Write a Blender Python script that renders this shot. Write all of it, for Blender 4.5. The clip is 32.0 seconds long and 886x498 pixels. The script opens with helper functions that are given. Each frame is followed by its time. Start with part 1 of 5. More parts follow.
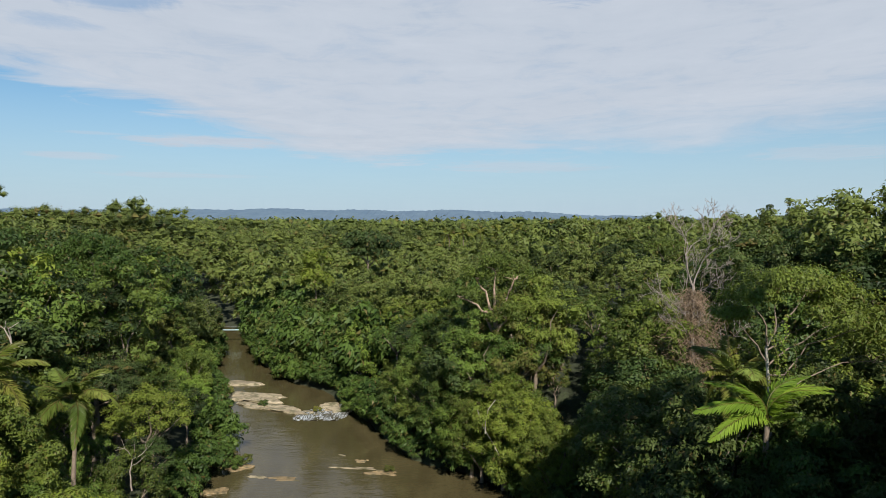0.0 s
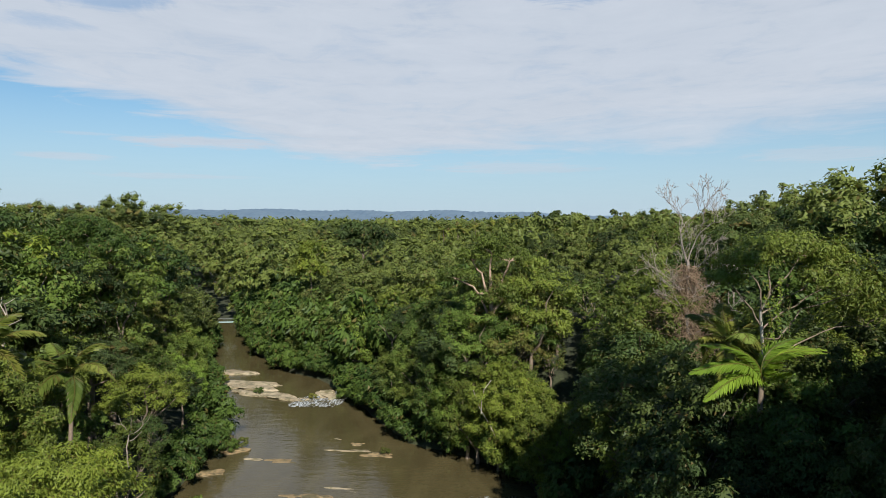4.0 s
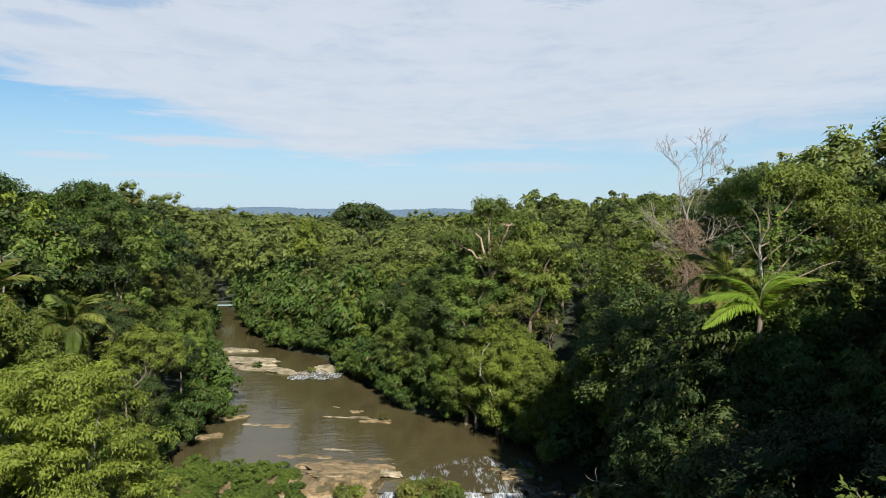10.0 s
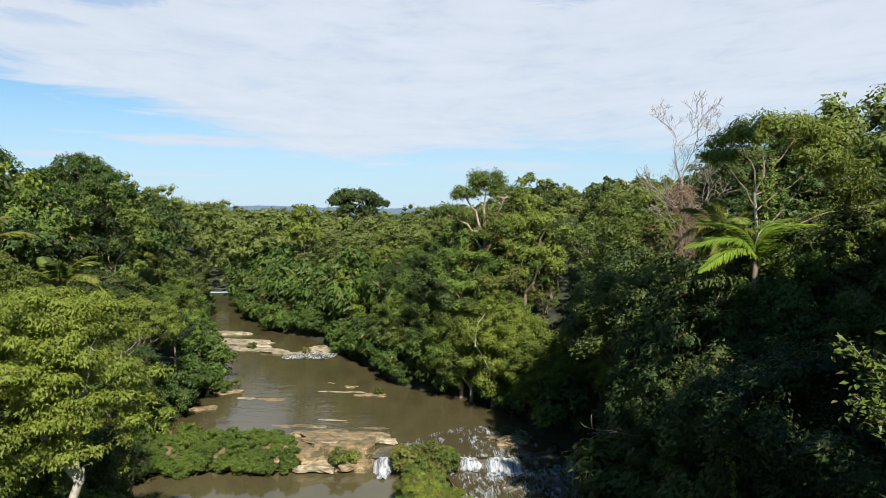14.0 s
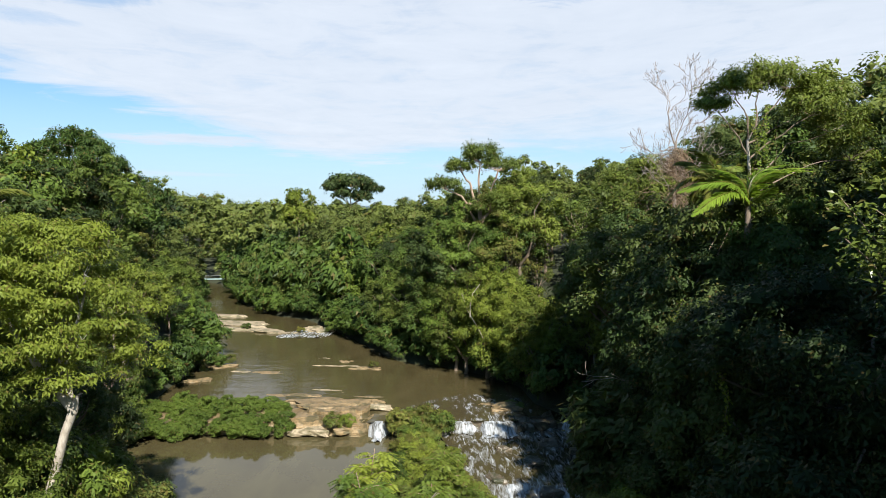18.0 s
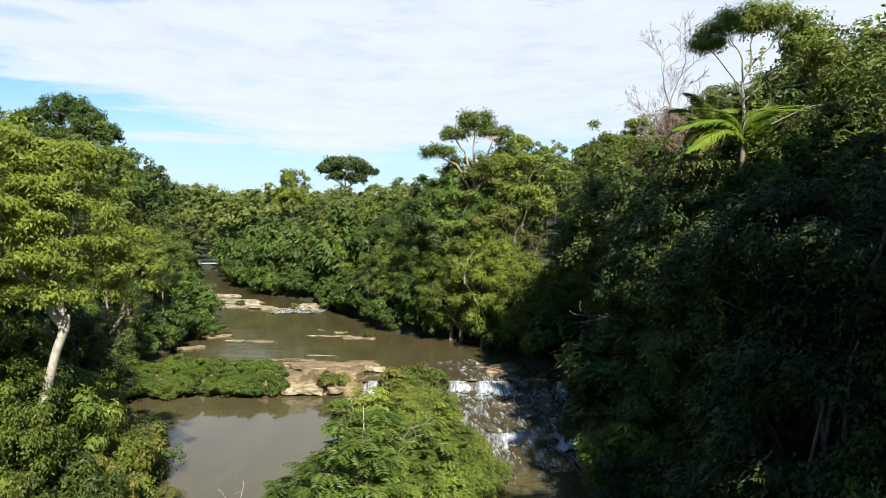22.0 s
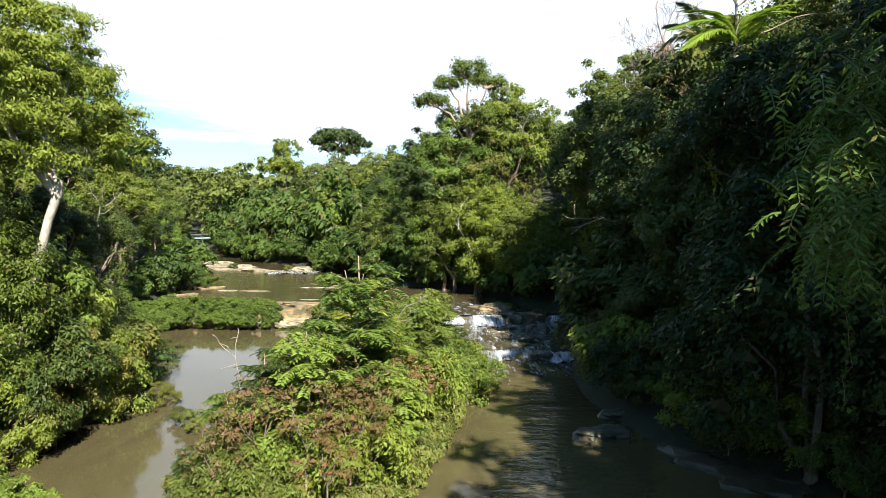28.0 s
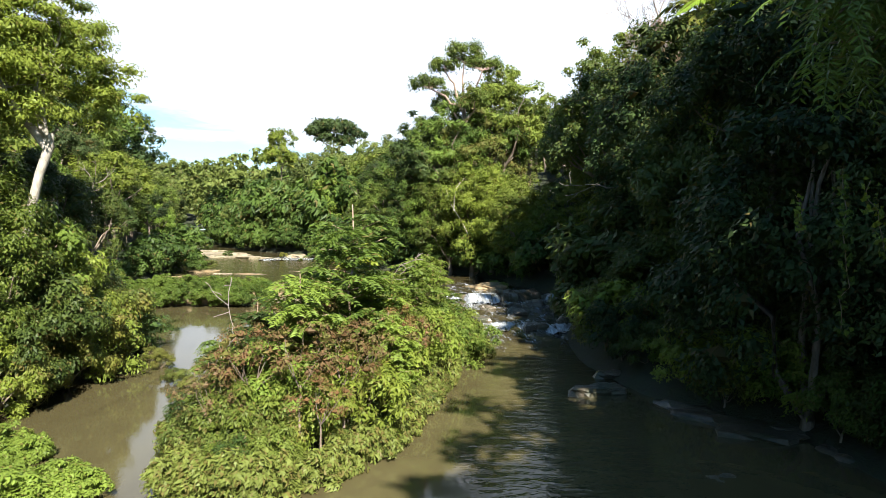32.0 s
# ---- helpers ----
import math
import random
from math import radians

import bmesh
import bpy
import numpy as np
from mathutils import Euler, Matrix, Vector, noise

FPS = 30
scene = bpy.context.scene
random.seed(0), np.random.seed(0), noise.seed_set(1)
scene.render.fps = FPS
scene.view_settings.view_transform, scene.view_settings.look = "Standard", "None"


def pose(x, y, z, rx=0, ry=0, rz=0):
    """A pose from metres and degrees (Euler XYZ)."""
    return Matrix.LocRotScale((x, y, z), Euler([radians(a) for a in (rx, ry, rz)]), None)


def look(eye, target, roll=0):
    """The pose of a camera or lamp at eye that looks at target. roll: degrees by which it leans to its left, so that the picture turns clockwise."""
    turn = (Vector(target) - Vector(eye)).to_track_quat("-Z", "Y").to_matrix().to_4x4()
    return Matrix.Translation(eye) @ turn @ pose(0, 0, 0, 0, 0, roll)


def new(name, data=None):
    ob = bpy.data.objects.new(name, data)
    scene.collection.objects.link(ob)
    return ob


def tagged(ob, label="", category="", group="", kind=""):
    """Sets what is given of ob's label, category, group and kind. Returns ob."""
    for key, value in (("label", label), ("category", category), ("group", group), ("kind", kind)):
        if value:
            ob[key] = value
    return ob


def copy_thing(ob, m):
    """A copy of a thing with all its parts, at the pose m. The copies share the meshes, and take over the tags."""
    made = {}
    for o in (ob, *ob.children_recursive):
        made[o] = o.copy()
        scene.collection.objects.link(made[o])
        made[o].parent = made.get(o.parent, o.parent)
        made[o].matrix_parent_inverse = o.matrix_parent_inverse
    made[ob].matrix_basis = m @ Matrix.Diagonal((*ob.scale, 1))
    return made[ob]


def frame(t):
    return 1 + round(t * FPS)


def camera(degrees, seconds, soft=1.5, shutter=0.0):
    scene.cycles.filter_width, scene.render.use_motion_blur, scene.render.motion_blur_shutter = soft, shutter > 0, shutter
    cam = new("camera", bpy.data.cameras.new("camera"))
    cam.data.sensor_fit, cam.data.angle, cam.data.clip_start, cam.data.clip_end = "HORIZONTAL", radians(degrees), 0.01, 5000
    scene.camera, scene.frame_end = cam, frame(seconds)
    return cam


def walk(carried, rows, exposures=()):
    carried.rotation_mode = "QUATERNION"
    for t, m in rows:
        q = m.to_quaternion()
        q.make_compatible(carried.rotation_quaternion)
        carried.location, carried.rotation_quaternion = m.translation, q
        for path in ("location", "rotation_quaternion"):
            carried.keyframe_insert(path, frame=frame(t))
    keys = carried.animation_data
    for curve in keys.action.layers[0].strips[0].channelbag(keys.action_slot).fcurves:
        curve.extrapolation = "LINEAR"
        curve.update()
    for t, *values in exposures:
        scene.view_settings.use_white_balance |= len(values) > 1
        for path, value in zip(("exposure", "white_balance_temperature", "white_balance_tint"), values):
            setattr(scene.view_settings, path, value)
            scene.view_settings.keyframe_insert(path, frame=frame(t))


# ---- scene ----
cam = camera(66.2, 32.0, soft=0.85)
PATH = [
    (0, (0.445, 3.808, 33.229), (0.444, 5.806, 33.142), -0.0),
    (2, (0.425, 3.584, 32.11), (0.431, 5.582, 32.025), -0.1),
    (3.5, (0.281, 3.443, 31.21), (0.295, 5.441, 31.126), -0.0),
    (5.5, (0.171, 3.39, 29.924), (0.189, 5.388, 29.837), 0.0),
    (7, (0.222, 3.395, 28.948), (0.239, 5.393, 28.86), -0.0),
    (9, (0.223, 3.232, 27.417), (0.241, 5.23, 27.331), 0.0),
    (11, (0.102, 3.228, 25.74), (0.127, 5.226, 25.653), 0.1),
    (13, (0.108, 3.18, 24.057), (0.14, 5.178, 23.97), 0.1),
    (14.5, (0.094, 3.162, 22.821), (0.133, 5.159, 22.733), 0.1),
    (16.5, (0.061, 3.1, 21.211), (0.109, 5.098, 21.12), 0.1),
    (18, (0.119, 2.979, 19.937), (0.171, 4.977, 19.846), 0.0),
    (20, (0.127, 2.941, 18.097), (0.187, 4.938, 18.006), 0.1),
    (22, (0.145, 2.923, 16.18), (0.212, 4.92, 16.085), 0.1),
    (24, (0.131, 2.794, 14.131), (0.208, 4.79, 14.033), 0.1),
    (25.5, (0.081, 2.8, 12.651), (0.162, 4.795, 12.55), 0.1),
    (27.5, (0.06, 2.656, 10.609), (0.146, 4.652, 10.507), 0.1),
    (29, (0.031, 2.62, 9.348), (0.123, 4.615, 9.246), 0.1),
    (30.5, (0.116, 2.716, 8.535), (0.212, 4.711, 8.431), 0.1),
    (32, (0.1, 2.717, 8.081), (0.2, 4.712, 7.977), 0.1),
]
EXPOSURES = [(0, 0.725), (6, 0.835), (9, 0.905), (14, 1.065), (19, 1.215), (25, 1.51), (28, 1.75), (32, 1.86)]
walk(cam, [(t, look(eye, target, roll)) for t, eye, target, roll in PATH], EXPOSURES)

# ---- world, sun, exposure ----
SUN_AZ, SUN_EL = 166.5, 39.0     # clockwise from +y, and above the horizon
sun_dir = Vector((math.sin(radians(SUN_AZ)) * math.cos(radians(SUN_EL)),
                  math.cos(radians(SUN_AZ)) * math.cos(radians(SUN_EL)), math.sin(radians(SUN_EL))))
sun = new("sun", bpy.data.lights.new("sun", "SUN"))
sun.data.energy, sun.data.angle, sun.data.color = 5.0, radians(0.53), (1.0, 0.95, 0.86)
sun.matrix_world = look((0, 0, 0), tuple(-sun_dir))

world = bpy.data.worlds.new("sky")
scene.world = world
world.use_nodes = True


class Nodes:
    """Short hand for a node tree."""

    def __init__(self, tree):
        self.tree = tree
        tree.nodes.clear()

    def add(self, kind, **sockets):
        node = self.tree.nodes.new(kind)
        self.feed(node, sockets)
        return node

    def feed(self, node, sockets):
        for key, value in sockets.items():
            if key.startswith("i_"):
                socket = node.inputs[int(key[2:])]
            else:
                socket = node.inputs[key.replace("_", " ")]
            if isinstance(value, bpy.types.NodeSocket):
                self.tree.links.new(value, socket)
            else:
                socket.default_value = value

    def math(self, op, a, b=0.0, clamp=False):
        node = self.tree.nodes.new("ShaderNodeMath")
        node.operation, node.use_clamp = op, clamp
        self.feed(node, {"i_0": a, "i_1": b})
        return node.outputs[0]

    def noise(self, vector, scale, detail=4.0, rough=0.55, distortion=0.0):
        node = self.add("ShaderNodeTexNoise", Vector=vector, Scale=scale, Detail=detail, Roughness=rough, Distortion=distortion)
        return node.outputs["Fac"]

    def ramp(self, fac, stops, smooth=False):
        node = self.add("ShaderNodeValToRGB", Fac=fac)
        node.color_ramp.interpolation = "EASE" if smooth else "LINEAR"
        elements = node.color_ramp.elements
        while len(elements) < len(stops):
            elements.new(0.5)
        for element, (place, value) in zip(elements, stops):
            element.position = place
            element.color = (*value, 1) if isinstance(value, tuple) else (value, value, value, 1)
        return node.outputs["Color"]

    def mix(self, fac, a, b, blend="MIX"):
        node = self.tree.nodes.new("ShaderNodeMix")
        node.data_type, node.blend_type = "RGBA", blend
        a = (*a, 1) if isinstance(a, tuple) and len(a) == 3 else a
        b = (*b, 1) if isinstance(b, tuple) and len(b) == 3 else b
        self.feed(node, {"i_0": fac, "i_6": a, "i_7": b})
        return node.outputs[2]

    def scaled(self, vector, x, y, z):
        node = self.add("ShaderNodeMapping", Vector=vector)
        node.inputs["Scale"].default_value = (x, y, z)
        return node.outputs[0]


def build_sky():
    n = Nodes(world.node_tree)
    sky = n.add("ShaderNodeTexSky")
    sky.sky_type, sky.sun_disc = "NISHITA", False
    sky.sun_elevation, sky.sun_rotation = radians(SUN_EL), radians(SUN_AZ)
    sky.air_density, sky.dust_density, sky.ozone_density = 1.0, 0.6, 1.5
    way = n.add("ShaderNodeTexCoord").outputs["Generated"]
    split = n.add("ShaderNodeSeparateXYZ", Vector=way)
    x, y, z = split.outputs
    az = n.math("ARCTAN2", x, y)
    el = n.math("ARCSINE", z)
    flat = n.math("MAXIMUM", z, 0.03)
    plane = n.add("ShaderNodeCombineXYZ", X=n.math("DIVIDE", x, flat), Y=n.math("DIVIDE", y, flat), Z=0.0).outputs[0]
    broad = n.noise(plane, 0.55, 6.0, 0.6, 0.6)
    fine = n.noise(n.scaled(plane, 1.15, 0.8, 1.0), 2.2, 8.0, 0.64, 0.7)
    streak = n.noise(n.scaled(way, 3.0, 3.0, 22.0), 1.9, 7.0, 0.62, 0.8)
    # lower edge of the great cloud sheet, as elevation over azimuth
    place = n.math("ADD", n.math("MULTIPLY", az, 0.5), 0.5)
    edge = n.ramp(place, [(0.0, 0.23), (0.212, 0.188), (0.275, 0.166), (0.32, 0.142), (0.365, 0.116), (0.40, 0.096), (0.437, 0.086), (0.49, 0.094), (0.57, 0.106), (0.66, 0.112), (0.80, 0.135), (1.0, 0.13)])
    rough = n.math("ADD", n.math("MULTIPLY", n.math("SUBTRACT", broad, 0.5), 0.05), n.math("MULTIPLY", n.math("SUBTRACT", streak, 0.5), 0.075))
    over = n.math("ADD", n.math("SUBTRACT", el, edge), rough)
    # the sheet's edge is crisp on one side of the view and melts into haze on the other
    melt = n.ramp(place, [(0.50, 26.0 / 30), (0.62, 12.0 / 30)])
    sheet = n.ramp(n.math("ADD", n.math("MULTIPLY", n.math("MULTIPLY", over, melt), 30.0), 0.4), [(0.05, 0.0), (0.5, 0.74), (1.0, 0.95)])
    thin = n.ramp(n.math("ADD", n.math("MULTIPLY", streak, 0.5), n.math("MULTIPLY", fine, 0.5)), [(0.34, 0.15), (0.48, 0.0)])
    sheet = n.math("MULTIPLY", sheet, n.math("SUBTRACT", 1.0, thin))

    def streak_at(a, e, wide, tall, amount):
        d = n.math("ADD", n.math("POWER", n.math("DIVIDE", n.math("SUBTRACT", az, a), wide), 2.0), n.math("POWER", n.math("DIVIDE", n.math("SUBTRACT", el, e), tall), 2.0))
        d = n.math("ADD", d, n.math("MULTIPLY", n.math("SUBTRACT", n.math("ADD", n.math("MULTIPLY", fine, 0.5), n.math("MULTIPLY", streak, 0.5)), 0.5), 4.5))
        return n.ramp(d, [(0.1, amount), (1.0, 0.0)])
    for spec in ((-0.325, 0.107, 0.13, 0.010, 0.85), (-0.50, 0.082, 0.07, 0.006, 0.6), (-0.37, 0.060, 0.14, 0.005, 0.5), (-0.47, 0.112, 0.05, 0.003, 0.4), (0.12, 0.076, 0.16, 0.011, 0.55), (0.52, 0.085, 0.12, 0.012, 0.5)):
        sheet = n.math("MAXIMUM", sheet, streak_at(*spec))
    for spec in ((0.24, 0.322, 0.15, 0.030, 0.75), (-0.46, 0.285, 0.10, 0.018, 0.4), (-0.52, 0.245, 0.07, 0.012, 0.3)):
        sheet = n.math("MULTIPLY", sheet, n.math("SUBTRACT", 1.0, streak_at(*spec)))
    veil = n.ramp(el, [(0.0, 0.25), (0.07, 0.16), (0.16, 0.03)])
    ahead = n.math("MULTIPLY", n.ramp(n.math("DIVIDE", n.math("ABSOLUTE", az), math.pi), [(0.26, 1.0), (0.42, 0.0)]), n.ramp(n.math("DIVIDE", el, 1.5708), [(0.30, 1.0), (0.46, 0.0)]))
    cover = n.math("MAXIMUM", n.math("MULTIPLY", sheet, ahead), veil)
    shade = n.math("ADD", n.math("MULTIPLY", fine, 0.35), n.math("ADD", n.math("MULTIPLY", broad, 0.35), n.math("MULTIPLY", streak, 0.3)))
    white = n.ramp(shade, [(0.34, (6.3, 7.0, 8.05)), (0.62, (7.3, 7.9, 8.85))])
    blue = n.mix(1.0, sky.outputs[0], (0.60, 1.04, 1.28), "MULTIPLY")
    blue = n.mix(n.ramp(el, [(0.0, 0.88), (0.10, 0.50), (0.23, 0.0)]), blue, (5.8, 7.5, 9.0))
    colour = n.mix(cover, blue, white)
    back = n.add("ShaderNodeBackground", Color=colour, Strength=0.050)
    n.add("ShaderNodeOutputWorld", Surface=back.outputs[0])


build_sky()


# ---- materials ----
def material(name):
    mat = bpy.data.materials.new(name)
    mat.use_nodes = True
    n = Nodes(mat.node_tree)
    out = n.add("ShaderNodeOutputMaterial")
    return mat, n, out


def leaf_material(name, dark, light, dry=(0.12, 0.085, 0.03), dry_share=0.06, gloss=0.5, through_light=0.30, spot=0.16, mottle=1.3):
    """Leaves: varied leaf by leaf, tree by tree and over the forest, partly translucent."""
    mat, n, out = material(name)
    geo = n.add("ShaderNodeNewGeometry")
    one = n.add("ShaderNodeObjectInfo").outputs["Random"]
    leaf = geo.outputs["Random Per Island"]
    spread = n.noise(geo.outputs["Position"], spot, 3.0, 0.6)
    tone = n.math("ADD", n.math("ADD", n.math("MULTIPLY", leaf, 0.24), n.math("MULTIPLY", one, 0.56)), n.math("MULTIPLY", n.math("SUBTRACT", spread, 0.47), mottle))
    colour = n.ramp(tone, [(0.05, dark), (0.80, light)])
    kind = n.math("FRACT", n.math("MULTIPLY", one, 7.31))
    colour = n.mix(1.0, colour, n.ramp(kind, [(0.0, (0.80, 0.96, 0.96)), (0.5, (1.0, 1.0, 1.0)), (1.0, (1.12, 1.05, 0.92))]), "MULTIPLY")
    old = n.math("GREATER_THAN", n.math("FRACT", n.math("MULTIPLY", leaf, 37.7)), 1.0 - dry_share)
    colour = n.mix(n.math("MULTIPLY", old, 0.7), colour, dry)
    body = n.add("ShaderNodeBsdfPrincipled", Base_Color=colour, Roughness=gloss)
    body.inputs["Specular IOR Level"].default_value = 0.16
    warm = n.mix(1.0, colour, (1.25, 1.25, 0.65), "MULTIPLY")
    thin = n.add("ShaderNodeBsdfTranslucent", Color=warm)
    both = n.add("ShaderNodeMixShader", Fac=through_light)
    n.feed(both, {"i_1": body.outputs[0], "i_2": thin.outputs[0]})
    n.feed(out, {"Surface": both.outputs[0]})
    return mat


def bark_material(name, a, b, scale=3.0, stretch=0.25):
    mat, n, out = material(name)
    place = n.add("ShaderNodeTexCoord").outputs["Object"]
    grain = n.noise(n.scaled(place, 1, 1, stretch), scale * 4, 6.0, 0.65, 0.4)
    blot = n.noise(place, scale * 0.5, 4.0, 0.6)
    tone = n.math("ADD", n.math("MULTIPLY", grain, 0.55), n.math("MULTIPLY", blot, 0.45))
    colour = n.ramp(tone, [(0.32, a), (0.62, b)])
    bump = n.add("ShaderNodeBump", Strength=0.5, Distance=0.05, Height=grain)
    body = n.add("ShaderNodeBsdfPrincipled", Base_Color=colour, Roughness=0.85, Normal=bump.outputs[0])
    n.feed(out, {"Surface": body.outputs[0]})
    return mat


def rock_material(name, a, b, moss, wet=0.6):
    mat, n, out = material(name)
    geo = n.add("ShaderNodeNewGeometry")
    place = geo.outputs["Position"]
    layers = n.noise(n.scaled(place, 0.35, 0.35, 3.2), 1.5, 6.0, 0.65, 0.5)
    grain = n.noise(place, 6.0, 7.0, 0.7)
    blot = n.noise(place, 0.8, 5.0, 0.65, 0.6)
    tone = n.math("ADD", n.math("MULTIPLY", layers, 0.6), n.math("MULTIPLY", grain, 0.4))
    colour = n.ramp(tone, [(0.34, a), (0.60, b)])
    colour = n.mix(n.ramp(blot, [(0.48, 0.0), (0.60, 0.85)]), colour, moss)
    bump = n.add("ShaderNodeBump", Strength=0.7, Distance=0.12, Height=tone)
    body = n.add("ShaderNodeBsdfPrincipled", Base_Color=colour, Roughness=wet, Normal=bump.outputs[0])
    n.feed(out, {"Surface": body.outputs[0]})
    return mat


def ground_material():
    mat, n, out = material("forest_floor")
    place = n.add("ShaderNodeNewGeometry").outputs["Position"]
    broad = n.noise(place, 0.05, 5.0, 0.6)
    fine = n.noise(place, 1.8, 7.0, 0.7)
    tone = n.math("ADD", n.math("MULTIPLY", broad, 0.5), n.math("MULTIPLY", fine, 0.5))
    colour = n.ramp(tone, [(0.36, (0.018, 0.015, 0.008)), (0.5, (0.020, 0.026, 0.009)), (0.64, (0.035, 0.045, 0.014))])
    bump = n.add("ShaderNodeBump", Strength=0.8, Distance=0.3, Height=fine)
    body = n.add("ShaderNodeBsdfPrincipled", Base_Color=colour, Roughness=0.95, Normal=bump.outputs[0])
    n.feed(out, {"Surface": body.outputs[0]})
    return mat


def water_material(name, silt, deep, ripple, chop=0.05, current=False):
    mat, n, out = material(name)
    place = n.add("ShaderNodeNewGeometry").outputs["Position"]
    cloudy = n.noise(n.scaled(place, 1.0, 0.35, 1.0), 0.25, 4.0, 0.6, 0.6)
    colour = n.ramp(cloudy, [(0.35, deep), (0.68, silt)])
    wave = n.noise(n.scaled(place, 0.8, 1.5, 1.0), 1.5, 3.0, 0.55, 0.3)
    swell = n.noise(n.scaled(place, 0.5, 1.2, 1.0), 0.5, 2.0, 0.5)
    height = n.math("ADD", n.math("MULTIPLY", wave, ripple), n.math("MULTIPLY", swell, ripple * 1.6))
    if current:
        # the quick water below the falls is ruffled
        x, y, z = n.add("ShaderNodeSeparateXYZ", Vector=place).outputs
        off = n.math("ABSOLUTE", n.math("SUBTRACT", n.math("SUBTRACT", x, n.math("MULTIPLY", y, 0.12)), 2.6))
        off = n.math("ADD", off, n.math("MULTIPLY", n.math("SUBTRACT", cloudy, 0.5), 4.0))
        height = n.math("MULTIPLY", height, n.ramp(n.math("MULTIPLY", off, 0.2), [(0.15, 24.0), (0.85, 0.8)], True))
    bump = n.add("ShaderNodeBump", Strength=0.5, Distance=chop, Height=height)
    body = n.add("ShaderNodeBsdfPrincipled", Base_Color=colour, Roughness=0.06, Normal=bump.outputs[0])
    body.inputs["IOR"].default_value = 1.33
    n.feed(out, {"Surface": body.outputs[0]})
    return mat


def rapids_material(name, amount, fade=False):
    """Silty water streaked with foam along its flow."""
    mat, n, out = material(name)
    place = n.add("ShaderNodeNewGeometry").outputs["Position"]
    thread = n.noise(n.scaled(place, 2.6, 0.50, 0.55), 1.2, 5.0, 0.58, 1.2)
    patch = n.noise(n.scaled(place, 0.7, 0.35, 0.7), 1.0, 3.0, 0.6, 0.4)
    level = n.math("ADD", n.math("MULTIPLY", thread, 0.62), n.math("MULTIPLY", patch, 0.55))
    if fade:
        y = n.add("ShaderNodeSeparateXYZ", Vector=place).outputs[1]
        level = n.math("ADD", level, n.ramp(n.math("MULTIPLY", n.math("SUBTRACT", y, 40.0), 0.0358), [(0.0, 0.0), (0.22, 0.06), (0.45, 0.17), (0.62, 0.10), (0.80, 0.10), (1.0, 0.20)]))
        level = n.math("SUBTRACT", level, 0.10)
    white = n.ramp(n.math("ADD", level, amount), [(0.52, 0.0), (0.88, 1.0)])
    colour = n.mix(white, (0.056, 0.046, 0.024), n.ramp(thread, [(0.36, (0.22, 0.235, 0.25)), (0.66, (0.62, 0.67, 0.72))]))
    rough = n.math("ADD", n.math("MULTIPLY", white, 0.5), 0.08)
    bump = n.add("ShaderNodeBump", Strength=0.5, Distance=0.05, Height=level)
    body = n.add("ShaderNodeBsdfPrincipled", Base_Color=colour, Roughness=rough, Normal=bump.outputs[0])
    n.feed(out, {"Surface": body.outputs[0]})
    return mat


def plain_material(name, colour, rough=0.6, metal=0.0):
    mat, n, out = material(name)
    place = n.add("ShaderNodeNewGeometry").outputs["Position"]
    stain = n.noise(place, 2.0, 6.0, 0.65)
    tint = n.mix(n.ramp(stain, [(0.4, 0.0), (0.7, 0.45)]), colour, tuple(c * 0.55 for c in colour))
    body = n.add("ShaderNodeBsdfPrincipled", Base_Color=tint, Roughness=rough, Metallic=metal)
    n.feed(out, {"Surface": body.outputs[0]})
    return mat


def hill_material():
    """Wooded hills some kilometres off, their haze put into a bluish colour and faint glow."""
    mat, n, out = material("distant_hills")
    place = n.add("ShaderNodeNewGeometry").outputs["Position"]
    tone = n.noise(place, 0.012, 7.0, 0.7)
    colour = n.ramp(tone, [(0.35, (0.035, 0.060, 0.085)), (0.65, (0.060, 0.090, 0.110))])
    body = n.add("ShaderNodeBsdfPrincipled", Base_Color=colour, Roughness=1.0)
    haze_glow = n.add("ShaderNodeEmission", Color=(0.16, 0.26, 0.42, 1), Strength=0.18)
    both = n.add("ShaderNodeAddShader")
    n.feed(both, {"i_0": body.outputs[0], "i_1": haze_glow.outputs[0]})
    n.feed(out, {"Surface": both.outputs[0]})
    return mat


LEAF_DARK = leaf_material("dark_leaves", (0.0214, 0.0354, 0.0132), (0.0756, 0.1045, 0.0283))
LEAF_MID = leaf_material("green_leaves", (0.0327, 0.0525, 0.0127), (0.1393, 0.1825, 0.0335))
LEAF_LIGHT = leaf_material("light_leaves", (0.0580, 0.0875, 0.0172), (0.2000, 0.2549, 0.0430), through_light=0.38)
LEAF_OLIVE = leaf_material("olive_leaves", (0.0476, 0.0606, 0.0146), (0.1631, 0.1782, 0.0389), dry_share=0.2)
LEAF_RED = leaf_material("russet_leaves", (0.085, 0.052, 0.025), (0.20, 0.115, 0.055), dry=(0.12, 0.13, 0.03), dry_share=0.35)
LEAF_PALM = leaf_material("palm_leaves", (0.105, 0.162, 0.0194), (0.27, 0.346, 0.0454), dry_share=0.05, gloss=0.32, through_light=0.42)
LEAF_GLOSSY = leaf_material("glossy_leaves", (0.040, 0.062, 0.015), (0.125, 0.165, 0.034), gloss=0.30)
LEAF_FROND = leaf_material("yellowing_palm_leaves", (0.080, 0.105, 0.020), (0.235, 0.255, 0.060), dry_share=0.12, gloss=0.35, through_light=0.40)
FAR_LEAF = leaf_material("far_leaves", (0.0270, 0.0429, 0.0140), (0.1242, 0.1544, 0.0389), spot=0.085, mottle=2.6)
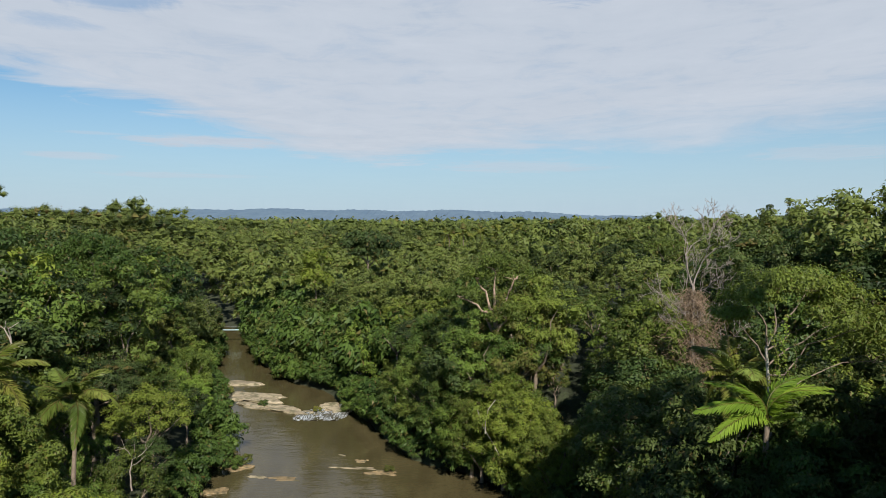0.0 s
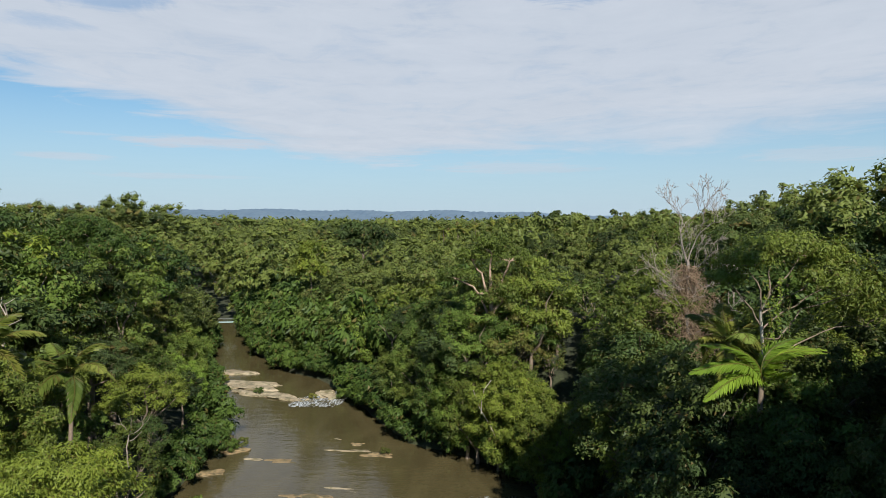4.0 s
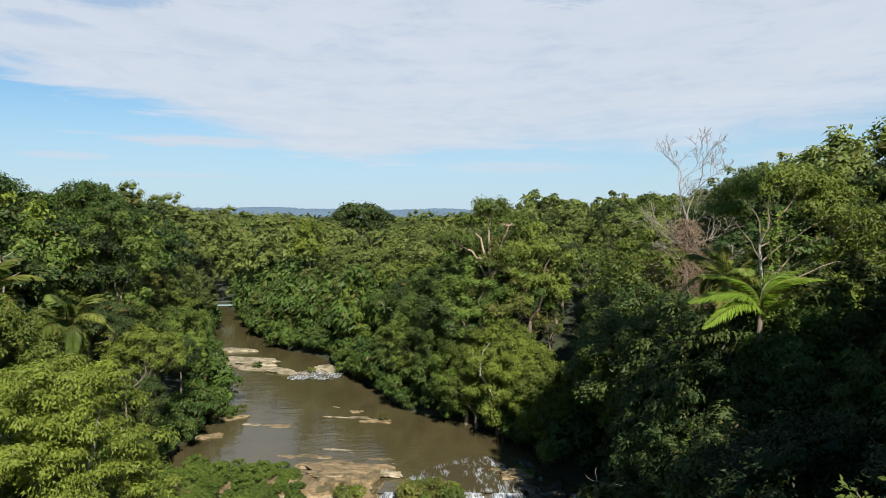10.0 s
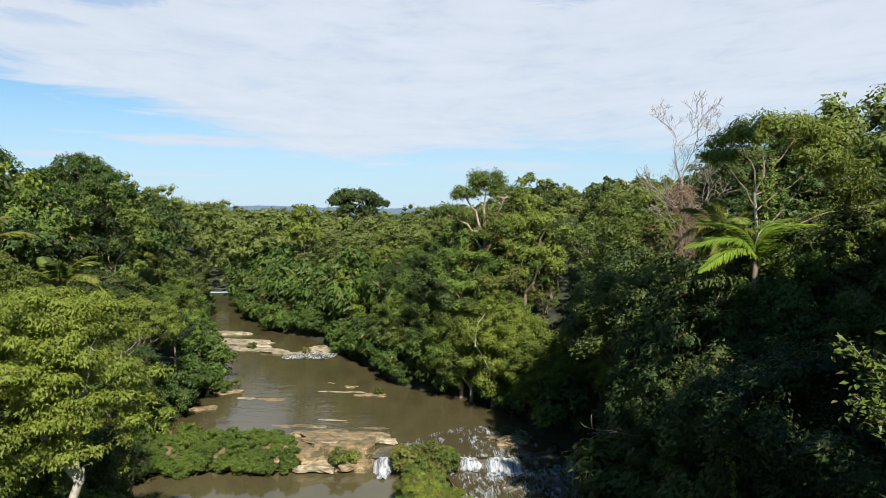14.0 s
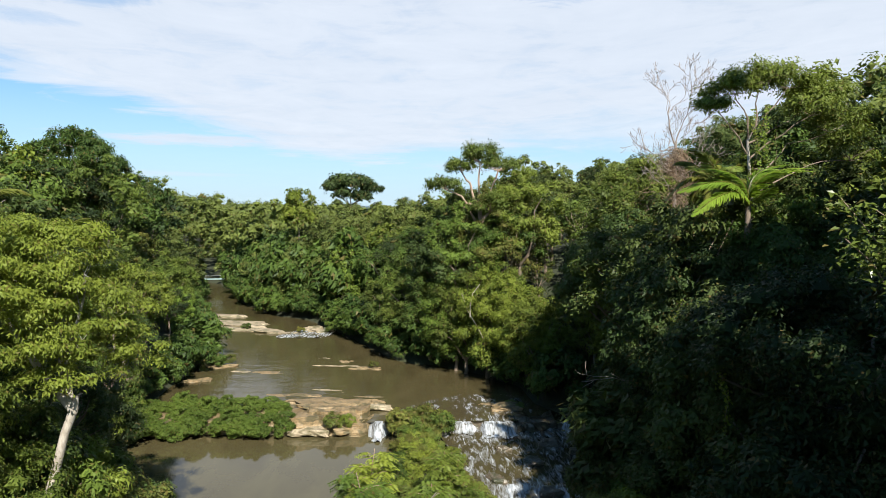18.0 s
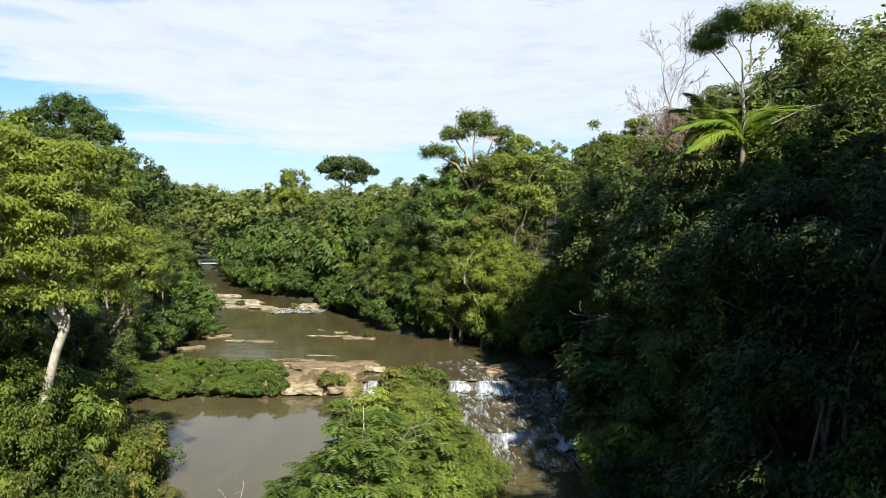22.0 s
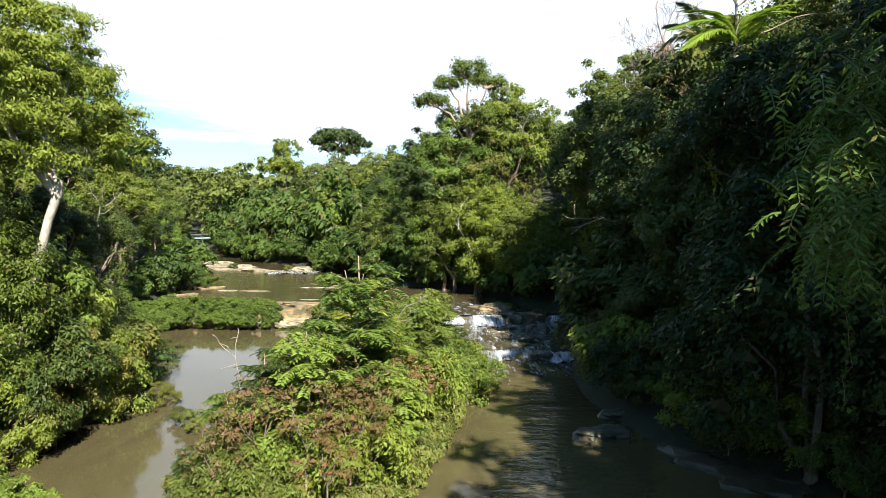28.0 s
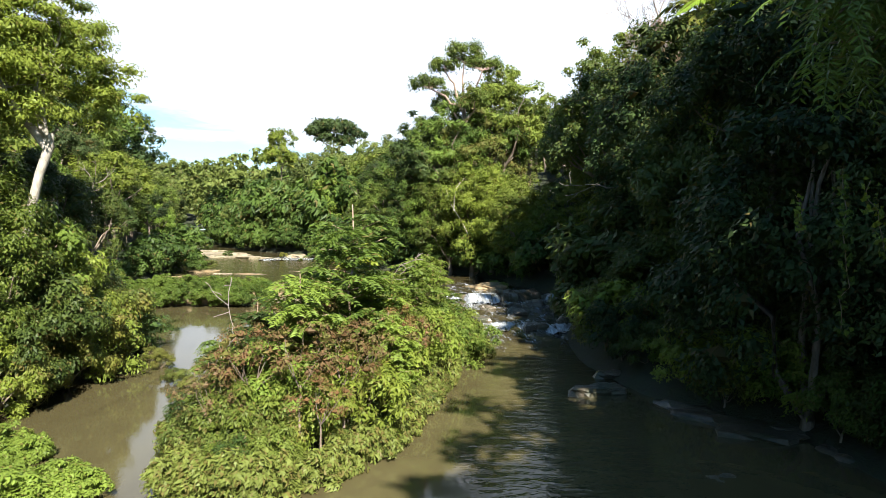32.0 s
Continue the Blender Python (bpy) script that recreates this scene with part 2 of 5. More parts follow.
BARK_PALE = bark_material("pale_bark", (0.16, 0.132, 0.1), (0.376, 0.344, 0.288))
BARK_BROWN = bark_material("brown_bark", (0.08, 0.06, 0.04), (0.208, 0.16, 0.12))
BARK_DEAD = bark_material("bleached_deadwood", (0.135, 0.108, 0.090), (0.29, 0.245, 0.21))
BARK_ROSE = bark_material("reddish_bark", (0.156, 0.096, 0.066), (0.36, 0.264, 0.198))
DRY_VINE = bark_material("dry_vines", (0.112, 0.076, 0.044), (0.256, 0.176, 0.112))
ROCK_TAN = rock_material("tan_limestone", (0.075, 0.050, 0.022), (0.265, 0.190, 0.098), (0.055, 0.050, 0.022))
ROCK_PALE = rock_material("bleached_limestone", (0.13, 0.10, 0.062), (0.37, 0.305, 0.205), (0.085, 0.078, 0.035))
ROCK_WET = rock_material("dark_wet_rock", (0.036, 0.0304, 0.0208), (0.12, 0.096, 0.068), (0.03, 0.035, 0.015), 0.3)
GROUND = ground_material()
WATER_UP = water_material("silty_river_water", (0.069, 0.057, 0.0265), (0.049, 0.040, 0.0185), 1.0, 0.05)
WATER_LOW = water_material("silty_pool_water", (0.081, 0.070, 0.032), (0.0575, 0.048, 0.0226), 0.14, 0.035, True)
FOAM = rapids_material("white_water", 0.135)
RIFFLE = rapids_material("riffled_water", -0.07)
RAPID = rapids_material("foaming_rapid", 0.05)
RAPIDS = rapids_material("broken_water", -0.055, True)
HILLS = hill_material()


# ---- mesh helpers ----
def mesh_of(name, verts, faces, mats, smooth=False, slots=None):
    """A mesh from arrays: verts (n, 3), faces (m, 3 or 4)."""
    verts, faces = np.asarray(verts, np.float32), np.asarray(faces, np.int32)
    me = bpy.data.meshes.new(name)
    k = faces.shape[1]
    me.vertices.add(len(verts))
    me.vertices.foreach_set("co", verts.ravel())
    me.loops.add(faces.size)
    me.loops.foreach_set("vertex_index", faces.ravel())
    me.polygons.add(len(faces))
    me.polygons.foreach_set("loop_start", np.arange(0, faces.size, k, dtype=np.int32))
    for mat in (mats if isinstance(mats, (list, tuple)) else [mats]):
        me.materials.append(mat)
    if slots is not None:
        me.polygons.foreach_set("material_index", np.asarray(slots, np.int32))
    me.polygons.foreach_set("use_smooth", np.full(len(faces), smooth))
    me.update()
    me.validate()
    return me


def joined(pieces):
    """Stacks (verts, quads) pieces into one pair of arrays."""
    verts, faces, at = [], [], 0
    for v, f in pieces:
        verts.append(v)
        faces.append(f + at)
        at += len(v)
    return np.concatenate(verts), np.concatenate(faces)


def part(name, data, parent, label=""):
    ob = new(name, data)
    ob.parent = parent
    return tagged(ob, label)


def unit(v):
    return v / np.maximum(np.linalg.norm(v, axis=-1, keepdims=True), 1e-9)


def leaf_quads(rng, at, face, length, width, aim=None, vary=0.35):
    """Folded, pointed leaves centred at 'at', facing 'face', pointing about 'aim'."""
    n = len(at)
    side = unit(np.cross(face, aim if aim is not None else rng.normal(size=(n, 3))))
    along = unit(np.cross(side, face))
    size = (1 + vary * rng.uniform(-1, 1, (n, 1)))
    a, b = along * length * size * 0.5, side * width * size * 0.5
    lift = unit(face) * width * 0.22
    verts = np.stack([at - a, at + b + lift, at + a - lift, at - b + lift], 1).reshape(-1, 3)
    return verts, np.arange(4 * n).reshape(-1, 4)


def leaf_tris(rng, at, face, length, width, aim):
    """Small pointed leaves as single triangles."""
    n = len(at)
    side = unit(np.cross(face, aim))
    along = unit(np.cross(side, face))
    size = 1 + 0.35 * rng.uniform(-1, 1, (n, 1))
    a, b = along * length * size * 0.5, side * width * size * 0.62
    k = rng.uniform(-0.5, 0.3, (n, 1))
    verts = np.stack([at - a, at + b + a * k, at + a * 1.1 - b * 0.4], 1).reshape(-1, 3)
    return verts, np.arange(3 * n).reshape(-1, 3)


HEART_V = np.array([(1, 0, 0), (-1, 0, 0), (0, 1, 0), (0, -1, 0), (0, 0, 1), (0, 0, -1)], float) * 1.05
HEART_F = np.array([(0, 2, 4), (2, 1, 4), (1, 3, 4), (3, 0, 4), (2, 0, 5), (1, 2, 5), (3, 1, 5), (0, 3, 5)])


def foliage(rng, centres, radii, outward, leaves_each, length, width, flat=0.75, hang=0.0, core=0.5, scatter=(0.58, 1.24)):
    """Leaf clumps: leaves on the outer sides of uneven puffs, with a dark heart in each."""
    k = len(centres)
    radii = np.broadcast_to(np.asarray(radii, float), (k,))
    c = np.repeat(centres, leaves_each, 0)
    r = np.repeat(radii, leaves_each)[:, None]
    o = np.repeat(outward, leaves_each, 0)
    up = np.array([0, 0, 1.0])
    d = unit(rng.normal(size=c.shape) + 0.75 * o + 0.45 * up)
    at = c + d * r * np.array([1, 1, flat]) * rng.uniform(*scatter, (len(c), 1))
    at[:, 2] -= hang * rng.uniform(0, 1, len(c)) ** 2 * r[:, 0]
    face = unit(d * 0.85 + 0.30 * up + rng.normal(size=c.shape) * 0.40)
    aim = d * np.array([1, 1, 0.2]) - up * (0.35 + hang) + rng.normal(size=c.shape) * 0.5
    pieces = [leaf_tris(rng, at, face, length, width, aim)]
    if core:
        v = (HEART_V[None] * (1 + 0.35 * rng.uniform(-1, 1, (k, 6, 1)))) * (radii[:, None, None] * core) * np.array([1, 1, flat]) + centres[:, None]
        f = HEART_F[None] + 6 * np.arange(k)[:, None, None]
        pieces.append((v.reshape(-1, 3), f.reshape(-1, 3)))
    return joined(pieces)


def crown_points(rng, n, wide, high, fill=0.55, lobes=5, low=-0.35):
    """Clump centres over an uneven crown whose middle is the origin."""
    d = unit(rng.normal(size=(n * 3, 3)))
    d = d[d[:, 2] > low][:n]
    bearing = np.arctan2(d[:, 1], d[:, 0])
    ph, amp = rng.uniform(0, 6.28, lobes), rng.uniform(0.05, 0.16, lobes)
    uneven = 1 + sum(amp[i] * np.sin((i + 1) * bearing + ph[i] + 1.5 * d[:, 2]) for i in range(lobes))
    reach = rng.uniform(fill, 1.0, len(d)) ** 0.6 * np.clip(uneven, 0.72, 1.22)
    return d * reach[:, None] * np.array([wide, wide, high]), d


def tube(points, radii, sides=6):
    """A tapered tube along points; quads."""
    p = np.asarray(points, float)
    radii = np.broadcast_to(np.asarray(radii, float), (len(p),))
    t = unit(np.gradient(p, axis=0))
    ref = np.where(np.abs(t[:, 2:3]) > 0.9, np.array([[1.0, 0, 0]]), np.array([[0, 0, 1.0]]))
    a = unit(np.cross(t, ref))
    b = np.cross(t, a)
    ang = np.linspace(0, 2 * np.pi, sides, endpoint=False)
    ring = a[:, None] * np.cos(ang)[None, :, None] + b[:, None] * np.sin(ang)[None, :, None]
    v = (p[:, None] + ring * radii[:, None, None]).reshape(-1, 3)
    i, j = np.meshgrid(np.arange(len(p) - 1), np.arange(sides), indexing="ij")
    k = (j + 1) % sides
    f = np.stack([i * sides + j, i * sides + k, (i + 1) * sides + k, (i + 1) * sides + j], -1).reshape(-1, 4)
    return v, f


def bent(rng, a, b, n=6, sway=0.08):
    """A slightly crooked line from a to b."""
    a, b = np.asarray(a, float), np.asarray(b, float)
    s = np.linspace(0, 1, n)[:, None]
    wob = np.cumsum(rng.normal(size=(n, 3)), 0)
    wob = wob - wob[0] - s * (wob[-1] - wob[0])
    return a + (b - a) * s + wob * sway * np.linalg.norm(b - a) / math.sqrt(n)


# ---- the lie of the land ----
UP_Y = [60, 66, 72, 80, 86, 91, 94, 102, 117, 132, 139, 158, 184, 205, 235, 270, 320]
UP_L = [-28, -28, -28.5, -29, -29.5, -30, -30, -32.5, -38, -44, -47, -52, -61, -74, -100, -150, -240]
UP_R = [15, 15.5, 12, 11, 7.6, 2.4, -3, -7, -13.8, -22, -30, -41.5, -51, -61, -84, -130, -215]
LOW_Y = [-90, -40, -20, 0, 20, 28, 31, 35, 38, 41, 47, 57, 62, 68]
LOW_L = [-20, -16, -16, -17, -19.5, -20.2, -18.6, -16.8, -16.4, -17, -20, -26.5, -27.5, -28]
LOW_R = [8, 4, 6, 11, 15.5, 15, 13, 11, 10.4, 9.8, 10.5, 13, 15, 16]
ISLE_Y = [22.6, 23.6, 27, 30, 35, 40.5, 43, 50, 58, 64]
ISLE_L = [-6.2, -7.4, -8.2, -8.6, -8.6, -7.6, -7.0, -5.0, -3.5, -3.0]
ISLE_R = [-4.6, -2.6, -0.4, 0.6, 1.8, 2.8, 4.8, 4.8, 3.4, 1.2]
WATER_HIGH, WATER_LOWER, LIP = 0.5, -0.5, 67.0


def shore(x, y):
    """Metres from the water's edge: below nought in the water."""
    low = y < LIP
    left = np.where(low, np.interp(y, LOW_Y, LOW_L), np.interp(y, UP_Y, UP_L))
    right = np.where(low, np.interp(y, LOW_Y, LOW_R), np.interp(y, UP_Y, UP_R))
    out = np.maximum(left - x, x - right)
    isle = np.minimum(x - np.interp(y, ISLE_Y, ISLE_L), np.interp(y, ISLE_Y, ISLE_R) - x)
    isle = np.where((y > 22.6) & (y < 64), isle, -50.0)
    out = np.maximum(out, isle)
    return np.where(y > 320, 60.0, out)


def roll_noise(x, y, s):
    return np.sin(x * s + 1.3 * np.sin(y * s * 0.7 + 0.4)) * np.cos(y * s * 0.9 + 1.1 * np.sin(x * s * 0.6 + 2.0))


def back_hills(x, y):
    """Low wooded rises behind the left bank and behind the right bank."""
    way = x / np.maximum(y, 1.0)
    left = np.clip((-way - 0.29) / 0.14, 0, 1) * 14.0 * np.exp(-((y - 320) / 130.0) ** 2)
    right = np.clip((way - 0.04) / 0.12, 0, 1) * 9.0 * np.exp(-((y - 225) / 100.0) ** 2)
    return np.where(y > 110, left + right, 0.0)


def land(x, y):
    """Height of the ground."""
    x, y = np.asarray(x, float), np.asarray(y, float)
    s = shore(x, y)
    level = np.where(y < LIP, WATER_LOWER, WATER_HIGH)
    bank = np.where(s > 0, 0.25 + 2.2 * (1 - np.exp(-np.maximum(s, 0) / 5.0)), np.maximum(s * 0.5, -1.6) - 0.1)
    isle = (x > -12) & (x < 5) & (y < 66) & (y > 17)
    bank = np.where(isle & (s > 0), -0.6 + 0.36 * np.minimum(s, 3.2), bank)
    away = np.maximum(s - 2.0, 0)
    hill = np.where(x > 5, 17.0 * (1 - np.exp(-np.maximum(away, 0) / 24.0)) * np.clip((190 - y) / 90.0, 0.12, 1.0), 0)
    rise = np.where(x < -10, 6.5 * (1 - np.exp(-away / 30.0)) * np.clip((190 - y) / 70.0, 0.25, 1.0), 0)
    swell = roll_noise(x, y, 0.035) * np.clip(s / 20.0, 0, 1) * 1.2
    far = np.clip((y - 250) / 900.0, 0, 1) * 3.0
    return level + bank + np.where(isle, 0, hill + rise + swell + far + back_hills(x, y) * np.clip((s - 10) / 40.0, 0, 1))


def build_ground():
    n = 230
    u = np.linspace(-1, 1, n)
    gx = np.sinh(u * 5.2) / np.sinh(5.2) * 4300
    v = np.linspace(-0.86, 1, n + 60)
    gy = 62 + np.sinh(v * 5.0) / np.sinh(5.0) * 4200
    x, y = np.meshgrid(gx, gy)
    z = land(x, y)
    verts = np.stack([x, y, z], -1).reshape(-1, 3)
    w = len(gx)
    i, j = np.meshgrid(np.arange(len(gy) - 1), np.arange(w - 1), indexing="ij")
    f = np.stack([i * w + j, i * w + j + 1, (i + 1) * w + j + 1, (i + 1) * w + j], -1).reshape(-1, 4)
    ob = new("ground", mesh_of("ground", verts, f, GROUND, True))
    tagged(ob, "dark leaf-littered forest floor sloping to the river banks", "ground", kind="structure")


def build_water():
    def sheet(name, ys, left, right, z, mat, label, cols=24):
        rows = []
        for yy in ys:
            a, b = np.interp(yy, *left) - 0.5, np.interp(yy, *right) + 0.5
            rows.append([(x, yy, z) for x in np.linspace(a, b, cols)])
        v = np.array(rows).reshape(-1, 3)
        i, j = np.meshgrid(np.arange(len(ys) - 1), np.arange(cols - 1), indexing="ij")
        f = np.stack([i * cols + j, i * cols + j + 1, (i + 1) * cols + j + 1, (i + 1) * cols + j], -1).reshape(-1, 4)
        tagged(new(name, mesh_of(name, v, f, mat, True)), label, "water", kind="structure")
    sheet("river_water", np.linspace(LIP, 318, 130), (UP_Y, UP_L), (UP_Y, UP_R), WATER_HIGH, WATER_UP, "brown silty river water flowing towards the ledge")
    sheet("pool_water", np.linspace(-88, LIP + 0.6, 90), (LOW_Y, LOW_L), (LOW_Y, LOW_R), WATER_LOWER, WATER_LOW, "calm brown pool water below the ledge, mirroring sky")


build_ground()
build_water()


# ---- far hills and far woods ----
def build_hills():
    for name, dist, top, depth, seed, label in (("distant_ridge", 3000, 76, 500, 3, "long blue-green wooded ridge on the horizon"),
                                               ("near_ridge", 1750, 40, 260, 8, "low dark wooded hill before the ridge")):
        rng = np.random.default_rng(seed)
        xs = np.linspace(-2900, 2900, 420) if seed == 3 else np.linspace(-330, 240, 90)
        crest = top + 0 * xs
        if seed == 3:
            crest = crest - np.clip((xs + 100) / 80.0, 0, 30) * 2.2 + 4 * np.sin(xs / 170.0) + 3 * np.sin(xs / 61.0 + 1) - 8 * (xs > 900)
        else:
            crest = 30 + 14 * np.exp(-((xs + 90) / 75.0) ** 2) + 6 * np.exp(-((xs - 60) / 120.0) ** 2) - np.abs(xs + 45) * 0.045
        crest = crest + rng.normal(0, 1.3, len(xs))
        rows = []
        for s in np.linspace(0, 1, 7):
            rows.append(np.stack([xs, dist + depth * (s - 1) + 60 * np.sin(xs / 300.0) * (1 - s), crest * s ** 0.8 + rng.normal(0, 1.5, len(xs)) * (s < 1) + (s - 1) * 5], -1))
        rows.append(np.stack([xs, 0 * xs + dist + depth, 0 * xs - 10], -1))
        v = np.concatenate(rows)
        w = len(xs)
        i, j = np.meshgrid(np.arange(7), np.arange(w - 1), indexing="ij")
        f = np.stack([i * w + j, i * w + j + 1, (i + 1) * w + j + 1, (i + 1) * w + j], -1).reshape(-1, 4)
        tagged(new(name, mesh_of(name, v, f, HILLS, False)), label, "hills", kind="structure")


build_hills()


def rough_crowns(rng, spots, leaves, size, clumps):
    """Many simple crowns in one set of arrays: spots rows of x, y, top, radius, height."""
    pieces = []
    for x, y, top, r, h in spots:
        c, o = crown_points(rng, clumps, r, h * 0.5, 0.6, 4, -0.25)
        c = c + (x, y, top - h * 0.5)
        pieces.append(foliage(rng, c, r * 0.5, o, leaves, size, size * 0.62, 0.8, core=0.66))
    return joined(pieces)


def open_field(x, y):
    return (((x + 8) / 30.0) ** 2 + ((y - 560) / 90.0) ** 2) < 1


def build_far_woods():
    rng = np.random.default_rng(41)
    spots = []
    for y0, y1, step, r in ((262, 480, 8.5, 5.2), (480, 900, 15, 8.5), (900, 2300, 42, 24)):
        for y in np.arange(y0, y1, step):
            half = y * 0.70 + 25
            for x in np.arange(-half, half, step):
                px, py = x + rng.uniform(-0.5, 0.5) * step, y + rng.uniform(-0.5, 0.5) * step
                if shore(px, py) < 2 or open_field(px, py):
                    continue
                k = rng.uniform(0.75, 1.25)
                tall = land(px, py) + rng.normal(15.0, 3.2) + 3.0 * roll_noise(px, py, 0.021) + (rng.uniform(4, 8) if rng.random() < 0.07 else 0)
                spots.append((px, py, tall, r * k, 9.0 if step < 40 else 11))
    near = [s for s in spots if s[1] < 480]
    mid = [s for s in spots if 480 <= s[1] < 900]
    far = [s for s in spots if s[1] >= 900]
    v, f = joined([rough_crowns(rng, near, 46, 0.85, 7), rough_crowns(rng, mid, 12, 2.2, 5), rough_crowns(rng, far, 3, 9.0, 3)])
    ob = new("far_woods", mesh_of("far_woods", v, f, FAR_LEAF))
    tagged(ob, "distant unbroken tropical forest canopy on the plain", "woods", kind="stuff")


build_far_woods()


# ---- trees ----
def tree_meshes(rng, wide, high, trunk_h, clumps, leaves, length, width, mat, bark, puff=0.34, fill=0.55, low=-0.35, flat=0.75, hang=0.0, lean=0.05, girth=0.28, limbs=6):
    """Trunk and crown meshes of a tree whose base is the origin."""
    mid = np.array([rng.normal(0, lean) * trunk_h, rng.normal(0, lean) * trunk_h, trunk_h + high * 0.9])
    c, o = crown_points(rng, clumps, wide, high, fill, 5, low)
    c = c + mid
    radii = wide * puff * rng.uniform(0.7, 1.2, len(c))
    cv, cf = foliage(rng, c, radii, o, leaves, length, width, flat, hang, 0.5 if leaves > 60 else 0.4)
    fork = mid - (0, 0, high * 0.95)
    wood = [tube(bent(rng, (0, 0, -0.6), fork, 7, 0.05), np.linspace(girth * 1.25, girth * 0.7, 7), 7)]
    for i in rng.choice(len(c), min(limbs, len(c)), replace=False):
        wood.append(tube(bent(rng, fork - (0, 0, 0.2), c[i] * 0.92 + fork * 0.08, 5, 0.12), np.linspace(girth * 0.55, girth * 0.14, 5), 5))
    wv, wf = joined(wood)
    return mesh_of("trunk", wv, wf, bark, True), mesh_of("crown", cv, cf, mat)


def make_tree(meshes, label, group="", category="tree", name="tree"):
    root = new(name)
    root.empty_display_size = 0.5
    part("trunk", meshes[0], root)
    part("crown", meshes[1], root)
    return tagged(root, label, category, group)


def crown_of(proto):
    return next(ob.data for ob in proto.children if ob.name.startswith("crown"))


def stand(proto, x, y, scale=1.0, turn=0.0, z=None, squash=1.0):
    """A copy of a thing standing on the ground."""
    z = float(land(x, y)) if z is None else z
    ob = copy_thing(proto, pose(x, y, z, 0, 0, turn))
    ob.scale = (scale, scale, scale * squash)
    return ob


def gather(name, label, spots, mat, category="plants"):
    """Many alike plants in one piece: spots rows of kind, x, y, z, size, wide, turn."""
    vs, fs, at = [], [], 0
    for kind, x, y, z, size, wide, turn in spots:
        me = crown_of(KINDS[kind])
        v = np.empty(len(me.vertices) * 3, np.float32)
        me.vertices.foreach_get("co", v)
        f = np.empty(len(me.loops), np.int32)
        me.loops.foreach_get("vertex_index", f)
        c, s = math.cos(radians(turn)) * wide, math.sin(radians(turn)) * wide
        v = v.reshape(-1, 3)
        vs.append(np.stack([v[:, 0] * c - v[:, 1] * s + x, v[:, 0] * s + v[:, 1] * c + y, v[:, 2] * size + z], -1))
        fs.append(f.reshape(-1, 3) + at)
        at += len(v)
    return tagged(new(name, mesh_of(name, np.concatenate(vs), np.concatenate(fs), mat)), label, category, kind="stuff")


def drop(proto):
    for ob in [*proto.children_recursive, proto]:
        bpy.data.objects.remove(ob)


KINDS = {}


def build_kinds():
    rng = np.random.default_rng(5)
    near = dict(leaves=190, length=0.225, width=0.14)
    mid = dict(leaves=125, length=0.265, width=0.17)
    deep = dict(leaves=48, length=0.46, width=0.30)
    far = dict(leaves=25, length=0.85, width=0.55)
    forms = {
        "dome": dict(wide=4.6, high=3.6, trunk_h=7.5, puff=0.20, fill=0.66, low=-0.45),
        "broad": dict(wide=5.8, high=3.2, trunk_h=9.5, puff=0.175, fill=0.62, low=-0.3),
        "tall": dict(wide=3.8, high=5.4, trunk_h=7.0, puff=0.215, fill=0.62, low=-0.6),
        "full": dict(wide=4.4, high=5.6, trunk_h=3.0, puff=0.20, fill=0.66, low=-0.75, hang=0.5),
    }
    clumps = {"dome": 84, "broad": 98, "tall": 94, "full": 116}
    coats = {"dome": LEAF_MID, "broad": LEAF_DARK, "tall": LEAF_MID, "full": LEAF_LIGHT}
    words = {"dome": "round-crowned green rainforest tree in full leaf", "broad": "broad dark-green rainforest tree in full leaf",
             "tall": "tall slender-crowned green rainforest tree", "full": "leafy light-green tree, its crown hanging low to the bank"}
    for lod, detail, share in (("near", near, 1.0), ("mid", mid, 0.9), ("deep", deep, 0.8), ("far", far, 0.62)):
        for form, spec in forms.items():
            # full kind 2 has dark leaf colour, to deepen the shade on the slope
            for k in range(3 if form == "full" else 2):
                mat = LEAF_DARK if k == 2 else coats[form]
                if k == 1:
                    mat = {"dome": LEAF_DARK, "broad": LEAF_MID, "tall": LEAF_OLIVE, "full": LEAF_MID}[form]
                m = tree_meshes(rng, clumps=int(clumps[form] * share), mat=mat, bark=BARK_BROWN, **spec, **detail)
                KINDS[lod, form, k] = make_tree(m, words[form], "forest trees")
    for form, spec in forms.items():
        for k in range(2):
            m = tree_meshes(rng, clumps=22, leaves=30, length=0.9, width=0.6, mat=FAR_LEAF, bark=BARK_BROWN, **spec)
            KINDS["back", form, k] = make_tree(m, words[form], "forest trees")
    for k, mat in enumerate((LEAF_MID, LEAF_LIGHT, LEAF_OLIVE, LEAF_DARK)):
        m = tree_meshes(rng, wide=2.1, high=1.7, trunk_h=0.3, clumps=34, leaves=170, length=0.22, width=0.12, mat=mat, bark=BARK_BROWN, puff=0.32, low=-0.7, hang=0.4, girth=0.07)
        KINDS["near", "shrub", k] = make_tree(m, "dense leafy riverside shrub", "bank shrubs", "shrub", "shrub")
        m = tree_meshes(rng, wide=2.7, high=2.5, trunk_h=0.3, clumps=76, leaves=190, length=0.20, width=0.115, mat=mat, bark=BARK_BROWN, puff=0.21, fill=0.66, low=-0.8, hang=0.4, girth=0.08)
        KINDS["near", "bush", k] = make_tree(m, "broad dense bush leaning over the pool", "bank shrubs", "shrub", "shrub")
        m = tree_meshes(rng, wide=2.3, high=1.9, trunk_h=0.3, clumps=26, leaves=75, length=0.44, width=0.26, mat=mat, bark=BARK_BROWN, puff=0.34, low=-0.7, hang=0.4, girth=0.07)
        KINDS["mid", "shrub", k] = make_tree(m, "dense leafy riverside shrub", "bank shrubs", "shrub", "shrub")


build_kinds()


